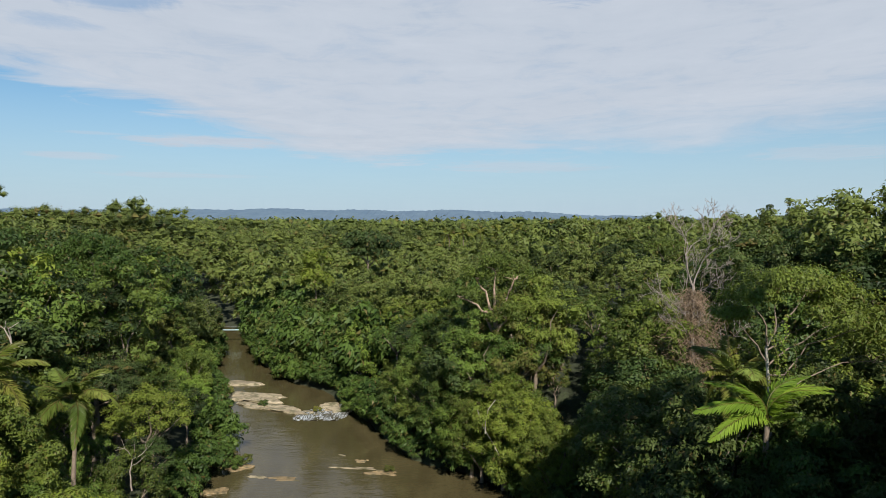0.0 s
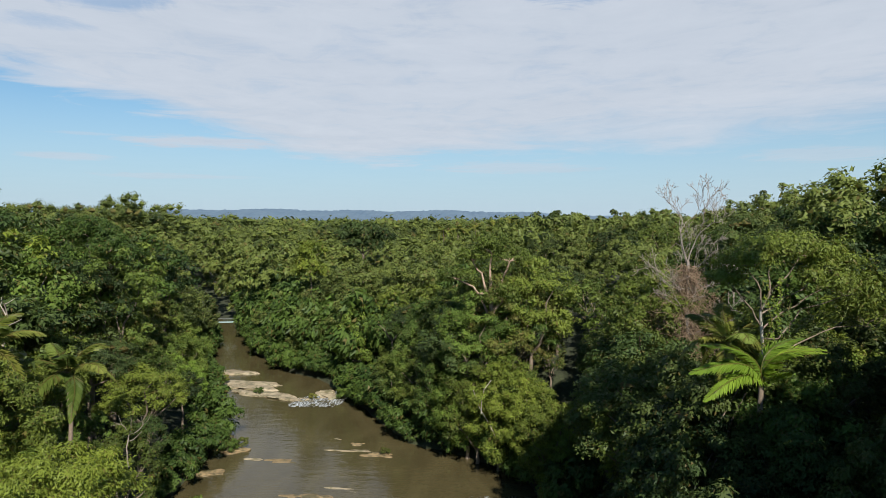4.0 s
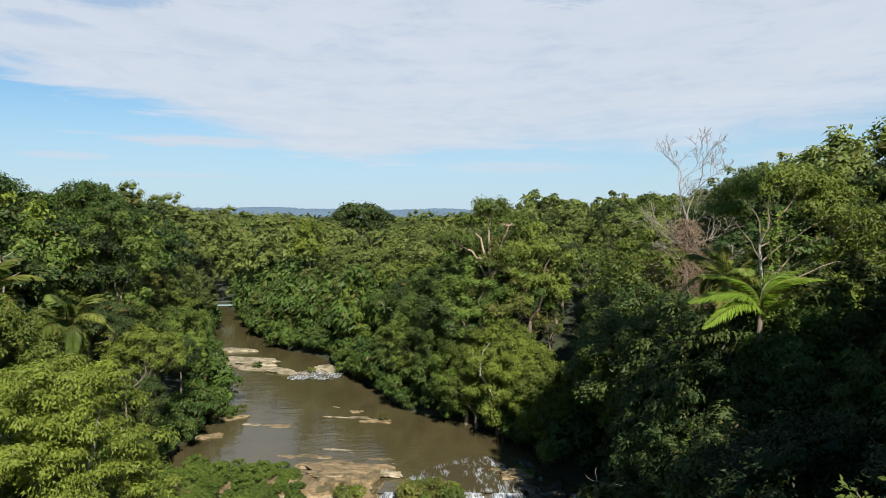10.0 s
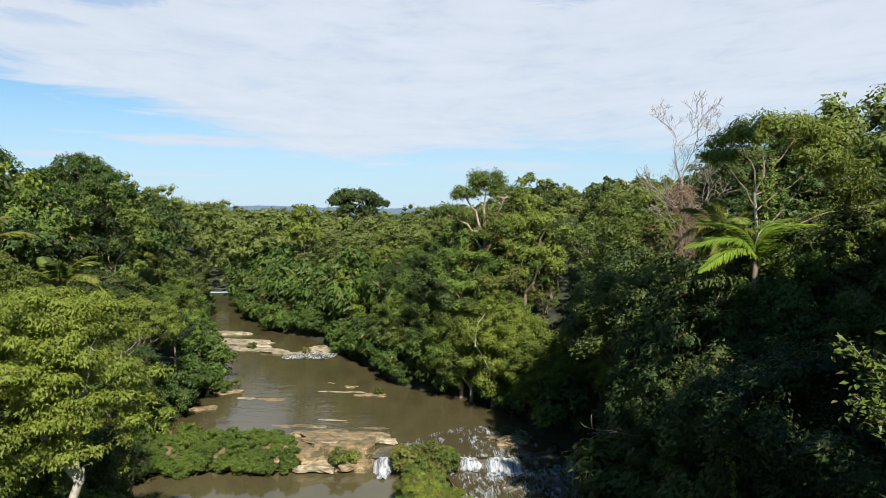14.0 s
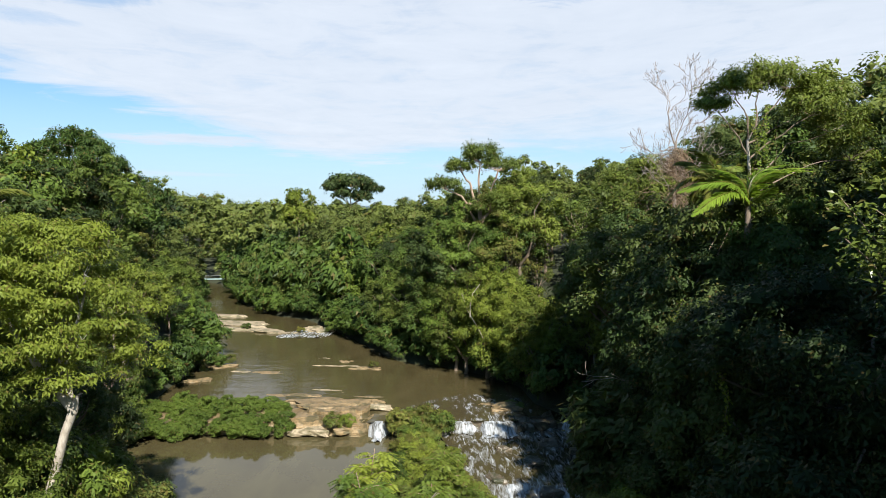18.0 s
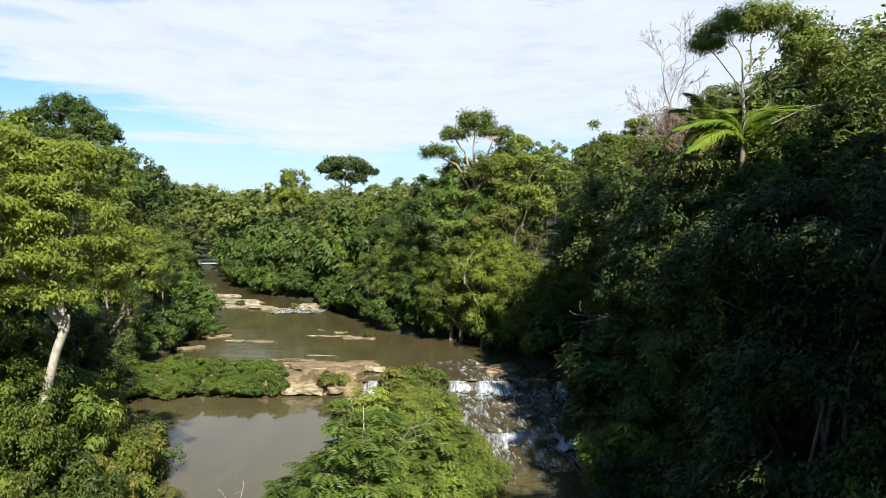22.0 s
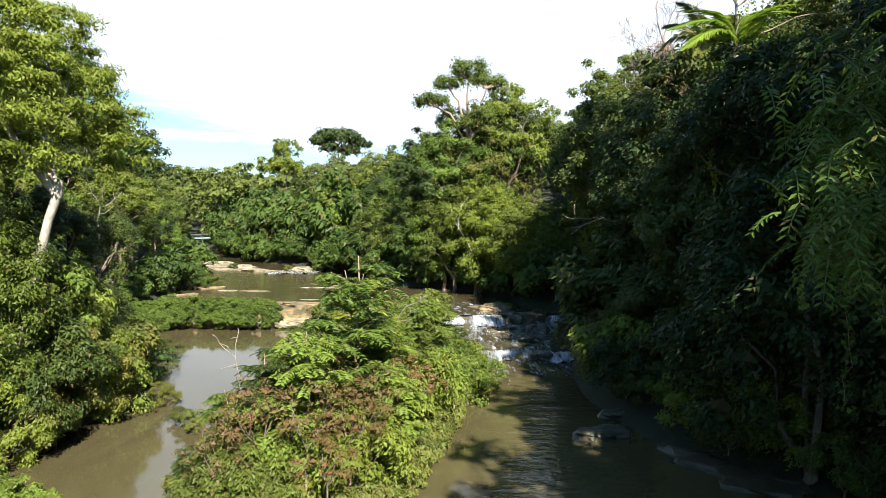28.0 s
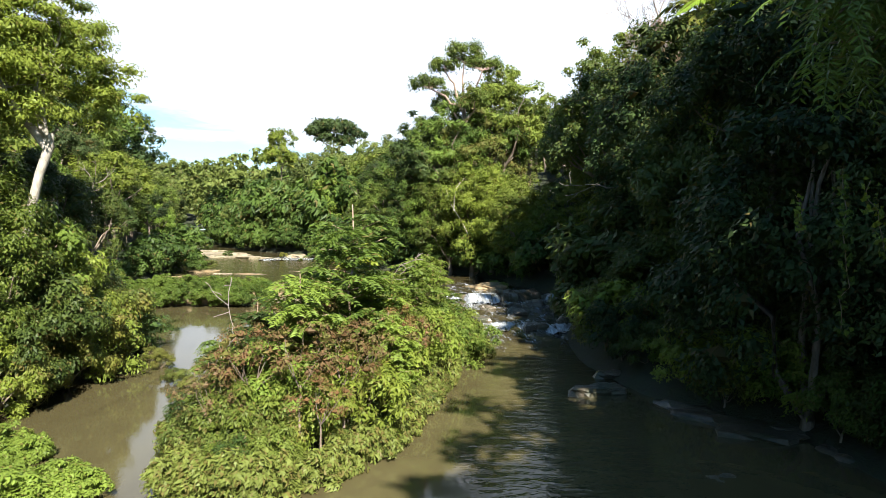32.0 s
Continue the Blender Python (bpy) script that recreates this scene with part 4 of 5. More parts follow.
def dead_tree():
    rng = np.random.default_rng(82)
    x, y = 23.9, 67.6
    g = float(land(x, y))
    root = new("dead_tree")
    root.matrix_world = pose(x, y, g)
    fork = np.array([0.1, 0, 27.0 - g])
    part("trunk", mesh_of("trunk", *tube(bent(rng, (0.2, 0, -0.5), fork, 10, 0.025), np.linspace(0.24, 0.13, 10), 10), BARK_DEAD, True), root, "bleached bare trunk")
    limbs = [((0, 0, -0.2), (-0.42, 0.1, 1), 3.2, 0.13, 5), ((0, 0, 0), (0.34, -0.1, 1), 2.9, 0.12, 5), ((0, 0, -3.0), (-1.0, -0.1, 0.35), 2.8, 0.09, 4),
             ((0, 0, -4.0), (1.0, -0.2, 0.45), 2.6, 0.09, 4), ((0, 0, -1.6), (-0.7, 0.4, 0.7), 2.0, 0.07, 4), ((0, 0, -5.5), (-0.9, -0.5, 0.3), 2.4, 0.08, 4), ((0, 0, -2.2), (0.8, 0.5, 0.6), 2.0, 0.07, 4), ((0, 0, -7), (0.8, -0.6, 0.3), 2.4, 0.07, 4), ((0, 0, -2.6), (-1.0, -0.2, 0.10), 2.4, 0.11, 2), ((0, 0, -3.0), (1.0, -0.2, 0.5), 2.2, 0.10, 2)]
    for at, way, length, r, depth in limbs:
        pieces = branch_wood(rng, fork + np.array(at), way, length, r * 0.66, depth, 0.52, 0.17, 0.10, 0.72)
        part("limb", mesh_of("limb", *joined(pieces), BARK_DEAD, True), root)
    pieces = []
    for k in range(1150):
        a, h = rng.uniform(0, 6.28), rng.uniform(-9.5, -0.3)
        d = 0.3 + 3.4 * rng.uniform(0, 1) ** 1.6 * min(1, (-h) / 4)
        p = fork + np.array([math.cos(a) * d, math.sin(a) * d, h])
        w = rng.normal(size=3) * (1, 1, 0.5)
        pieces.append(tube(bent(rng, p, p + unit(w) * rng.uniform(0.8, 2.0) - (0, 0, rng.uniform(0.3, 1.8)), 5, 0.25), np.linspace(0.028, 0.012, 5), 3))
    part("dry_creeper", mesh_of("dry_creeper", *joined(pieces), DRY_VINE, True), root, "tangle of dry brown creepers")
    tagged(root, "tall bleached dead tree with bare twigs and dry creepers", "dead tree")


white_trunk_tree()
dead_tree()
umbrella_tree("emergent_tree", (8.3, 85.6), [(7.6, 86.4, 8.0), (6.6, 87.4, 13.5), (7.0, 88.0, 19.0), (6.9, 88.0, 21.5)], 0.42, BARK_ROSE,
              [(7.0, 88, 27.5, 2.8, 1.3), (9.2, 87.6, 26.4, 2.3, 1.1), (4.6, 88, 26.2, 1.7, 0.9), (2.5, 87.5, 24.0, 2.2, 0.8), (10.9, 88.6, 23.0, 2.9, 1.8), (5.4, 89.5, 22.0, 2.4, 1.5), (8.2, 86.6, 21.6, 2.2, 1.4)], LEAF_MID,
              "tall emergent tree with reddish trunk and flat-topped crown", 110, 0.30, 0.16, 91)
umbrella_tree("emergent_tree", (-17.5, 166.5), [(-17.5, 166.5, 14), (-17.6, 166.5, 23)], 0.35, BARK_BROWN,
              [(-17.5, 166, 28.3, 4.6, 1.7), (-21.4, 166, 26.9, 3.0, 1.3), (-13.3, 167, 27.0, 2.8, 1.3), (-19.0, 164, 25.4, 2.4, 1.3), (-15.4, 165, 24.8, 2.2, 1.2)], LEAF_DARK, "tall emergent tree with a wide umbrella crown", 40, 0.85, 0.42, 92)
umbrella_tree("emergent_tree", (-44.5, 91), [(-44.4, 91, 14), (-44.2, 91, 24.0)], 0.26, BARK_BROWN,
              [(-44.6, 91, 29.6, 2.8, 1.5), (-48.0, 91.5, 28.6, 2.4, 1.4), (-41.4, 90, 27.6, 2.3, 1.3), (-46.3, 90, 26.4, 2.2, 1.3), (-42.6, 92, 28.6, 1.8, 1.1), (-39.6, 90.5, 26.0, 1.7, 1.0)], LEAF_MID, "tall emergent tree with an open rounded crown on the slope", 120, 0.36, 0.2, 93)
umbrella_tree("emergent_tree", (-56.5, 86), [(-56.5, 86, 14), (-56.0, 86, 24)], 0.3, BARK_BROWN,
              [(-55, 86, 30.5, 3.4, 1.7), (-58.6, 87, 29.6, 2.6, 1.5)], LEAF_DARK, "tall emergent tree with a sparse dark crown on the slope", 60, 0.55, 0.28, 94)
umbrella_tree("creeper_hung_tree", (22.0, 47.4), [(21.6, 47.3, 21.0), (21.2, 47.2, 25.0), (22.2, 47.4, 26.6)], 0.13, BARK_PALE,
              [(20.2, 47, 28.3, 1.9, 0.6), (22.0, 47.4, 29.1, 2.1, 0.7), (24.2, 48, 29.0, 2.2, 0.8), (26.2, 48.6, 28.0, 2.0, 1.0), (27.8, 49, 26.4, 1.9, 1.2), (25.2, 46.8, 27.0, 1.6, 0.8), (18.8, 46.8, 27.2, 1.0, 0.4), (28.8, 48.4, 24.6, 1.9, 1.5)], LEAF_MID,
              "creeper-hung tree with thin pale stems and an airy crown", 120, 0.24, 0.12, 95, 0.8, BARK_BROWN)
umbrella_tree("cone_tree", (-27.6, 153), [(-27.6, 153, 10), (-27.6, 153, 17)], 0.22, BARK_BROWN,
              [(-27.6, 153, 23.6, 2.6, 2.8), (-27.6, 153, 20.0, 3.8, 2.4)], LEAF_LIGHT, "light green cone-crowned tree rising over the canopy", 40, 0.8, 0.4, 96, 0.75)

palm(20.5, 45.4, 20.7, 3, 0.6, 150, 2, "palm with large sunlit yellow-green fronds on the shaded slope", False,
     great=((-20, 60, 25, 0.85, 2), (-45, 64, 20, 0.8, 2), (5, 72, 15, 0.8, 2), (202, 40, -25, 0.95, 2), (184, 64, -20, 0.85, 2), (210, 24, -15, 0.9, 2)))
palm(20.6, 50.5, 22.4, 12, 0.85, 75, 3, "palm with dark arching fronds beside the creeper-hung tree")
palm(-32.4, 63.2, 17.5, 13, 0.95, 10, 4, "palm with drooping yellowing fronds among dark trees")
palm(-34.9, 55.8, 20.9, 13, 1.0, 50, 5, "palm with long pale arching fronds over the slope")
palm(-37, 205, 23.0, 9, 1.1, 10, 8)
for k, (x, y, z) in enumerate(((9, 300, 27), (17, 306, 27), (24, 296, 28), (34, 310, 29), (62, 318, 29), (3, 330, 26))):
    palm(x, y, z, 9, 1.25, 40 * k, 10 + k)


def snag(x, y, z, way, length, r, seed, label="bare pale dead branch standing out of the leaves", name="bare_branch", mat=None, depth=2):
    rng = np.random.default_rng(seed)
    root = new(name)
    root.matrix_world = pose(x, y, z)
    part("wood", mesh_of("wood", *joined(branch_wood(rng, (0, 0, 0), way, length, r, depth, 0.6, 0.18, 0.05, 0.6)), mat or BARK_DEAD, True), root)
    return tagged(root, label, "branch")


snag(-40.5, 66.5, 18.5, (0.35, 0, 1), 3.2, 0.16, 1)
snag(-52.5, 105, 18.0, (0.1, 0, 1), 3.5, 0.16, 2)
snag(-53.5, 104, 18.6, (-0.6, 0, 0.8), 2.6, 0.12, 3)
snag(-29, 67, 7.6, (0.1, 0, 1), 3.2, 0.09, 5)
snag(-37, 60, 12.0, (0.6, 0, -0.4), 3.0, 0.13, 6)
snag(7.2, 81.6, 5.2, (-0.50, 0.05, 1), 6.6, 0.065, 31, "pale slender stem leaning out of the river bank", "bare_branch", BARK_PALE, 0)
snag(5.3, 81.6, 8.4, (-0.12, 0.05, 1), 4.2, 0.07, 32, "pale slender stem leaning out of the river bank", "bare_branch", BARK_PALE, 0)
snag(14.5, 45.0, 10.0, (-1, -0.2, 0.1), 2.6, 0.025, 9, "thin bare twig reaching out of the shade")


# ---- rocks, ledge and falls ----
def rock(x, y, z, sx, sy, sz, mat, seed, turn=0.0, name="rock", label="low water-worn tan rock slab in the river", layers=5.0):
    rng = np.random.default_rng(seed)
    nu, nv = 26, 13
    u, v = np.meshgrid(np.linspace(0, 2 * np.pi, nu, endpoint=False), np.linspace(0, np.pi, nv), indexing="ij")
    d = np.stack([np.cos(u) * np.sin(v), np.sin(u) * np.sin(v), np.cos(v)], -1)
    ph = rng.uniform(0, 6.28, 9)
    bump = 1 + 0.26 * np.sin(3 * d[..., 0] + ph[0] + 2 * d[..., 1]) + 0.20 * np.sin(5 * d[..., 1] + ph[1]) + 0.08 * np.sin(9 * d[..., 0] + ph[2] + 4 * d[..., 2]) + rng.normal(0, 0.045, d.shape[:2])
    flatd = np.sign(d) * np.abs(d) ** np.array([0.75, 0.75, 0.5])
    p = flatd * bump[..., None] * (sx, sy, sz)
    p[..., 2] = np.round(p[..., 2] / sz * layers) / layers * sz * 0.3 + p[..., 2] * 0.55
    p[:, 0] = p[:, 0].mean(0)
    p[:, -1] = p[:, -1].mean(0)
    i, j = np.meshgrid(np.arange(nu), np.arange(nv - 1), indexing="ij")
    k = (i + 1) % nu
    f = np.stack([i * nv + j, i * nv + j + 1, k * nv + j + 1, k * nv + j], -1).reshape(-1, 4)
    ob = new(name, mesh_of(name, p.reshape(-1, 3), f, mat, False))
    ob.matrix_world = pose(x, y, z, 0, 0, turn)
    return tagged(ob, label, "rock")


SLABS = ((-37, 127, 0.55, 6.5, 2.6, 0.7, -14), (-42, 137, 0.5, 4.2, 2.2, 0.6, 10), (-27.5, 119.5, 0.5, 4.6, 1.6, 0.55, -22), (-33, 122, 0.45, 3.5, 1.5, 0.5, -25),
         (-22.5, 117.5, 0.4, 2.2, 1.0, 0.45, -10), (-17.4, 119.5, 0.6, 1.6, 1.3, 0.8, 30), (-19.6, 121.5, 0.6, 1.4, 1.2, 0.7, 5),
         (-11.2, 92.0, 0.45, 2.6, 0.45, 0.28, -8), (-7.6, 90.2, 0.45, 1.7, 0.7, 0.42, -12), (-10.6, 94.6, 0.45, 0.8, 0.5, 0.35, 0), (-14.0, 96.8, 0.42, 0.7, 0.4, 0.25, 0), (-4.0, 99.5, 0.5, 1.0, 0.8, 0.5, 20),
         (-20.0, 88.2, 0.42, 2.2, 0.7, 0.3, 4), (-23.6, 88.8, 0.42, 1.6, 0.6, 0.3, -6), (-26.5, 92.0, 0.5, 1.5, 1.0, 0.5, 0), (-27.0, 84.0, 0.5, 1.4, 0.9, 0.45, 0),
         (-11.0, 79.0, 0.42, 2.6, 0.7, 0.22, -5), (-14.5, 77.2, 0.45, 2.4, 0.8, 0.3, -8), (-7.0, 76.0, 0.42, 2.6, 0.8, 0.24, -6), (-4.2, 74.5, 0.42, 1.8, 0.6, 0.2, 3),
         (-8.8, 72.6, 0.85, 3.6, 1.3, 0.42, -3), (-11.6, 74.2, 0.7, 2.2, 1.0, 0.4, 6), (-5.8, 71.4, 0.8, 1.9, 0.8, 0.4, -8), (-9.6, 70.2, 1.3, 2.4, 0.7, 0.3, 3), (-7.2, 66.4, 0.1, 1.2, 0.6, 0.6, 10), (-10.8, 66.0, 0.0, 1.5, 0.6, 0.6, -6), (8.2, 71.2, 0.6, 1.5, 0.9, 0.75, 4), (6.4, 73.0, 0.45, 0.9, 0.5, 0.3, 0))
for k, (x, y, z, sx, sy, sz, turn) in enumerate(SLABS):
    rock(x, y, z - 0.05, sx * (1.15 if y > 115 else 1), sy, sz * 0.62, ROCK_PALE if y > 115 or k % 3 == 1 else ROCK_TAN, 100 + k, turn)
for k, (x, y, z, sx, sy, sz, turn) in enumerate(((9.1, 34.5, -0.35, 1.5, 0.7, 0.55, 4), (14.4, 28.6, -0.4, 2.4, 1.2, 0.5, -25), (16.6, 25.6, -0.4, 2.2, 1.2, 0.5, -30), (12.4, 31.0, -0.4, 1.8, 0.9, 0.4, -30),
                                                 (10.3, 24.0, -0.5, 0.5, 0.35, 0.25, 0), (11.5, 38.0, -0.4, 1.6, 0.9, 0.5, 20), (17.5, 21.5, -0.4, 1.8, 1.2, 0.5, 10),
                                                 (9.5, 66.4, 0.0, 0.9, 0.9, 0.75, 0), (11.2, 67.0, 0.1, 1.5, 1.0, 0.75, 10), (11.0, 62.0, -0.2, 1.2, 0.8, 0.6, 0), (8.8, 57.5, -0.2, 1.0, 0.7, 0.5, 20),
                                                 (13.5, 59.5, -0.2, 1.3, 0.8, 0.6, -10), (12.0, 53.2, -0.3, 1.1, 0.7, 0.55, 0), (9.2, 51.6, -0.35, 0.9, 0.6, 0.5, 15), (15.4, 55.0, -0.2, 1.3, 1.0, 0.6, 0), (5.6, 54.0, -0.3, 0.9, 0.7, 0.55, 0), (6.8, 60.8, -0.25, 0.7, 0.5, 0.4, 40), (17.6, 64.5, 0.1, 1.2, 1.2, 1.0, 0))):
    rock(x, y, z - (0.12 if y < 40 else 0), sx * 0.8, sy, sz * (0.7 if y < 40 else 1), ROCK_WET, 140 + k, turn, label="dark wet rock beside the falling water")


def ledge():
    """The natural rock sill across the river, in stepped beds."""
    rng = np.random.default_rng(31)
    spans = [(-30, -9, 66.2, 71.5, 0.72), (-14.2, -6.2, 66.0, 71.8, 1.05), (-11.5, -5.4, 67.2, 70.8, 1.35), (-8.0, -5.0, 65.7, 69.0, 0.6), (-3.2, 2.2, 66.0, 68.4, 0.85), (-5.4, -3.0, 66.2, 69.0, 0.42), (2.0, 9.2, 65.9, 68.2, 0.46), (8.8, 12.6, 65.6, 68.8, 0.72), (12.4, 17.5, 65.8, 68.4, 0.47)]
    root = new("rock_ledge")
    for x0, x1, y0, y1, top in spans:
        nx, nl = max(int((x1 - x0) / 0.3), 8), 7
        xs = np.linspace(x0, x1, nx)
        end = np.minimum(xs - x0, x1 - xs)
        front = y0 + 0.35 * np.sin(xs * 0.9 + x0) + 0.2 * np.sin(xs * 2.3) + 0.12 * np.sin(xs * 5.1 + y0) + rng.normal(0, 0.03, nx) + 1.1 * np.exp(-end / 0.5)
        rows = []
        for s in range(nl):
            u = s / (nl - 1)
            rows.append(np.stack([xs, front + 0.75 * u ** 1.3 + 0.16 * (s % 2), np.full(nx, -1.5 + (top + 1.5) * u) - 0.35 * u * np.exp(-end / 0.6) + rng.normal(0, 0.05, nx) * u], -1))
        for u in (0.3, 0.65, 1.0):
            rows.append(np.stack([xs, front + 0.9 + (y1 - y0 - 0.9) * u, top - 0.15 * u + 0.08 * np.sin(xs * 1.7 + 5 * u) + rng.normal(0, 0.03, nx)], -1))
        rows.append(np.stack([xs, front + (y1 - y0) + 0.5, np.full(nx, -0.6)], -1))
        v = np.concatenate(rows)
        i, j = np.meshgrid(np.arange(len(rows) - 1), np.arange(nx - 1), indexing="ij")
        f = np.stack([i * nx + j, i * nx + j + 1, (i + 1) * nx + j + 1, (i + 1) * nx + j], -1).reshape(-1, 4)
        part("rock_bed", mesh_of("rock_bed", v, f, ROCK_TAN if x1 < 2.1 else ROCK_WET, False), root)
    tagged(root, "stepped tan rock ledge crossing the river, partly overgrown", "rock ledge")


ledge()


def cascade(x0, x1, y0, y1, z0, z1, seed, label="white water falling over the rock ledge"):
    rng = np.random.default_rng(seed)
    nx, ns = max(int((x1 - x0) / 0.12), 10), 14
    xs = np.linspace(x0, x1, nx)
    ph = rng.uniform(0, 6.28, 4)
    lip = 0.42 * np.sin(xs * 1.3 + ph[0]) + 0.20 * np.sin(xs * 3.7 + ph[1]) + 0.1 * np.sin(xs * 8.3 + ph[2])
    rows = []
    for s in np.linspace(0, 1, ns):
        fall = np.clip((s - 0.25) / 0.45, 0, 1)
        y = y0 + (y1 - y0) * s + lip * (0.4 + 0.6 * s)
        z = z0 + 0.02 - (z0 - z1) * fall ** 1.6 + 0.05 * np.sin(xs * 6 + 9 * s + ph[2]) * s + rng.normal(0, 0.008 + 0.018 * s, nx)
        ends = np.clip(np.minimum(xs - x0, x1 - xs) / 0.55, 0, 1)
        z = z - (1 - ends) * (0.30 + 0.35 * np.sin(s * 3.1))
        rows.append(np.stack([xs + 0.22 * s * np.sin(xs * 3 + ph[3]), y + (1 - ends) * 0.5 * (1 if y1 < y0 else -1), z + 0.10 * np.abs(np.sin(xs * 2.7 + ph[1] + 2 * s)) * (s > 0.6)], -1))
    v = np.concatenate(rows)
    i, j = np.meshgrid(np.arange(ns - 1), np.arange(nx - 1), indexing="ij")
    f = np.stack([i * nx + j, i * nx + j + 1, (i + 1) * nx + j + 1, (i + 1) * nx + j], -1).reshape(-1, 4)
    ob = new("waterfall", mesh_of("waterfall", v, f, FOAM, True))
    return tagged(ob, label, "waterfall", "small falls")


cascade(2.3, 5.0, 67.0, 64.6, 0.5, -0.12, 1)
cascade(5.15, 8.9, 67.1, 64.0, 0.5, -0.12, 2)
cascade(-5.3, -3.4, 67.2, 63.8, 0.5, -0.42, 3)
cascade(12.8, 14.4, 66.8, 65.0, 0.5, -0.12, 4, "thin falls in deep shade over the dark rock")
cascade(14.7, 16.9, 66.6, 65.0, 0.5, -0.12, 5, "thin falls in deep shade over the dark rock")
cascade(5.6, 8.4, 53.2, 51.0, -0.1, -0.42, 6, "low second step of white water")
cascade(9.6, 13.6, 52.6, 50.4, -0.1, -0.42, 7, "low second step of white water")
cascade(3.0, 4.6, 58.0, 55.6, -0.1, -0.42, 8, "low second step of white water")


def flow_sheet(name, ys, lefts, rights, heights, mat, label, chop=0.04, cols=60):
    """A strip of running water whose edges and height follow lists over ys."""
    rows = []
    y = np.linspace(ys[0], ys[-1], int((ys[-1] - ys[0]) / 0.28))
    for v in y:
        x = np.linspace(np.interp(v, ys, lefts), np.interp(v, ys, rights), cols)
        rows.append(np.stack([x, np.full(cols, v), np.full(cols, np.interp(v, ys, heights))], -1))
    v = np.concatenate(rows)
    v[:, 2] += chop * (np.sin(v[:, 0] * 1.9 + v[:, 1] * 1.2) + 0.7 * np.sin(v[:, 0] * 4.1 - v[:, 1] * 2.3) + 0.5 * np.sin(v[:, 0] * 7.3 + v[:, 1] * 5.1))
    v[:, 2] += chop
    i, j = np.meshgrid(np.arange(len(y) - 1), np.arange(cols - 1), indexing="ij")
    f = np.stack([i * cols + j, i * cols + j + 1, (i + 1) * cols + j + 1, (i + 1) * cols + j], -1).reshape(-1, 4)
    tagged(new(name, mesh_of(name, v, f, mat, True)), label, "water", kind="structure")


flow_sheet("rapids_water", [40, 44, 50.6, 51.6, 52.8, 58, 64, 66.8], [4.6, 4.2, 4.4, 4.2, 3.6, 2.8, 1.6, 1.2], [8.2, 9.6, 13.0, 13.6, 14.4, 15.6, 17.2, 17.6],
           [-0.66, -0.56, -0.44, -0.36, -0.14, -0.13, -0.13, -0.10], RAPIDS, "shallow broken white water between the two rock steps", 0.035)
flow_sheet("riffle_water", [67.0, 69, 72, 75, 77], [-3.4, -3.6, -2.0, 1.0, 4.0], [9.2, 10.6, 11.2, 10.4, 9.0], [0.512, 0.512, 0.506, 0.502, 0.49], RIFFLE, "shallow riffled water above the ledge", 0.010)
flow_sheet("rapid_water", [113, 115, 118, 121, 123], [-24, -24.5, -23.5, -21, -19], [-17, -15.6, -15.2, -15.2, -16], [0.49, 0.52, 0.53, 0.56, 0.49], RAPID, "white rapid between the rock slabs upstream", 0.05)


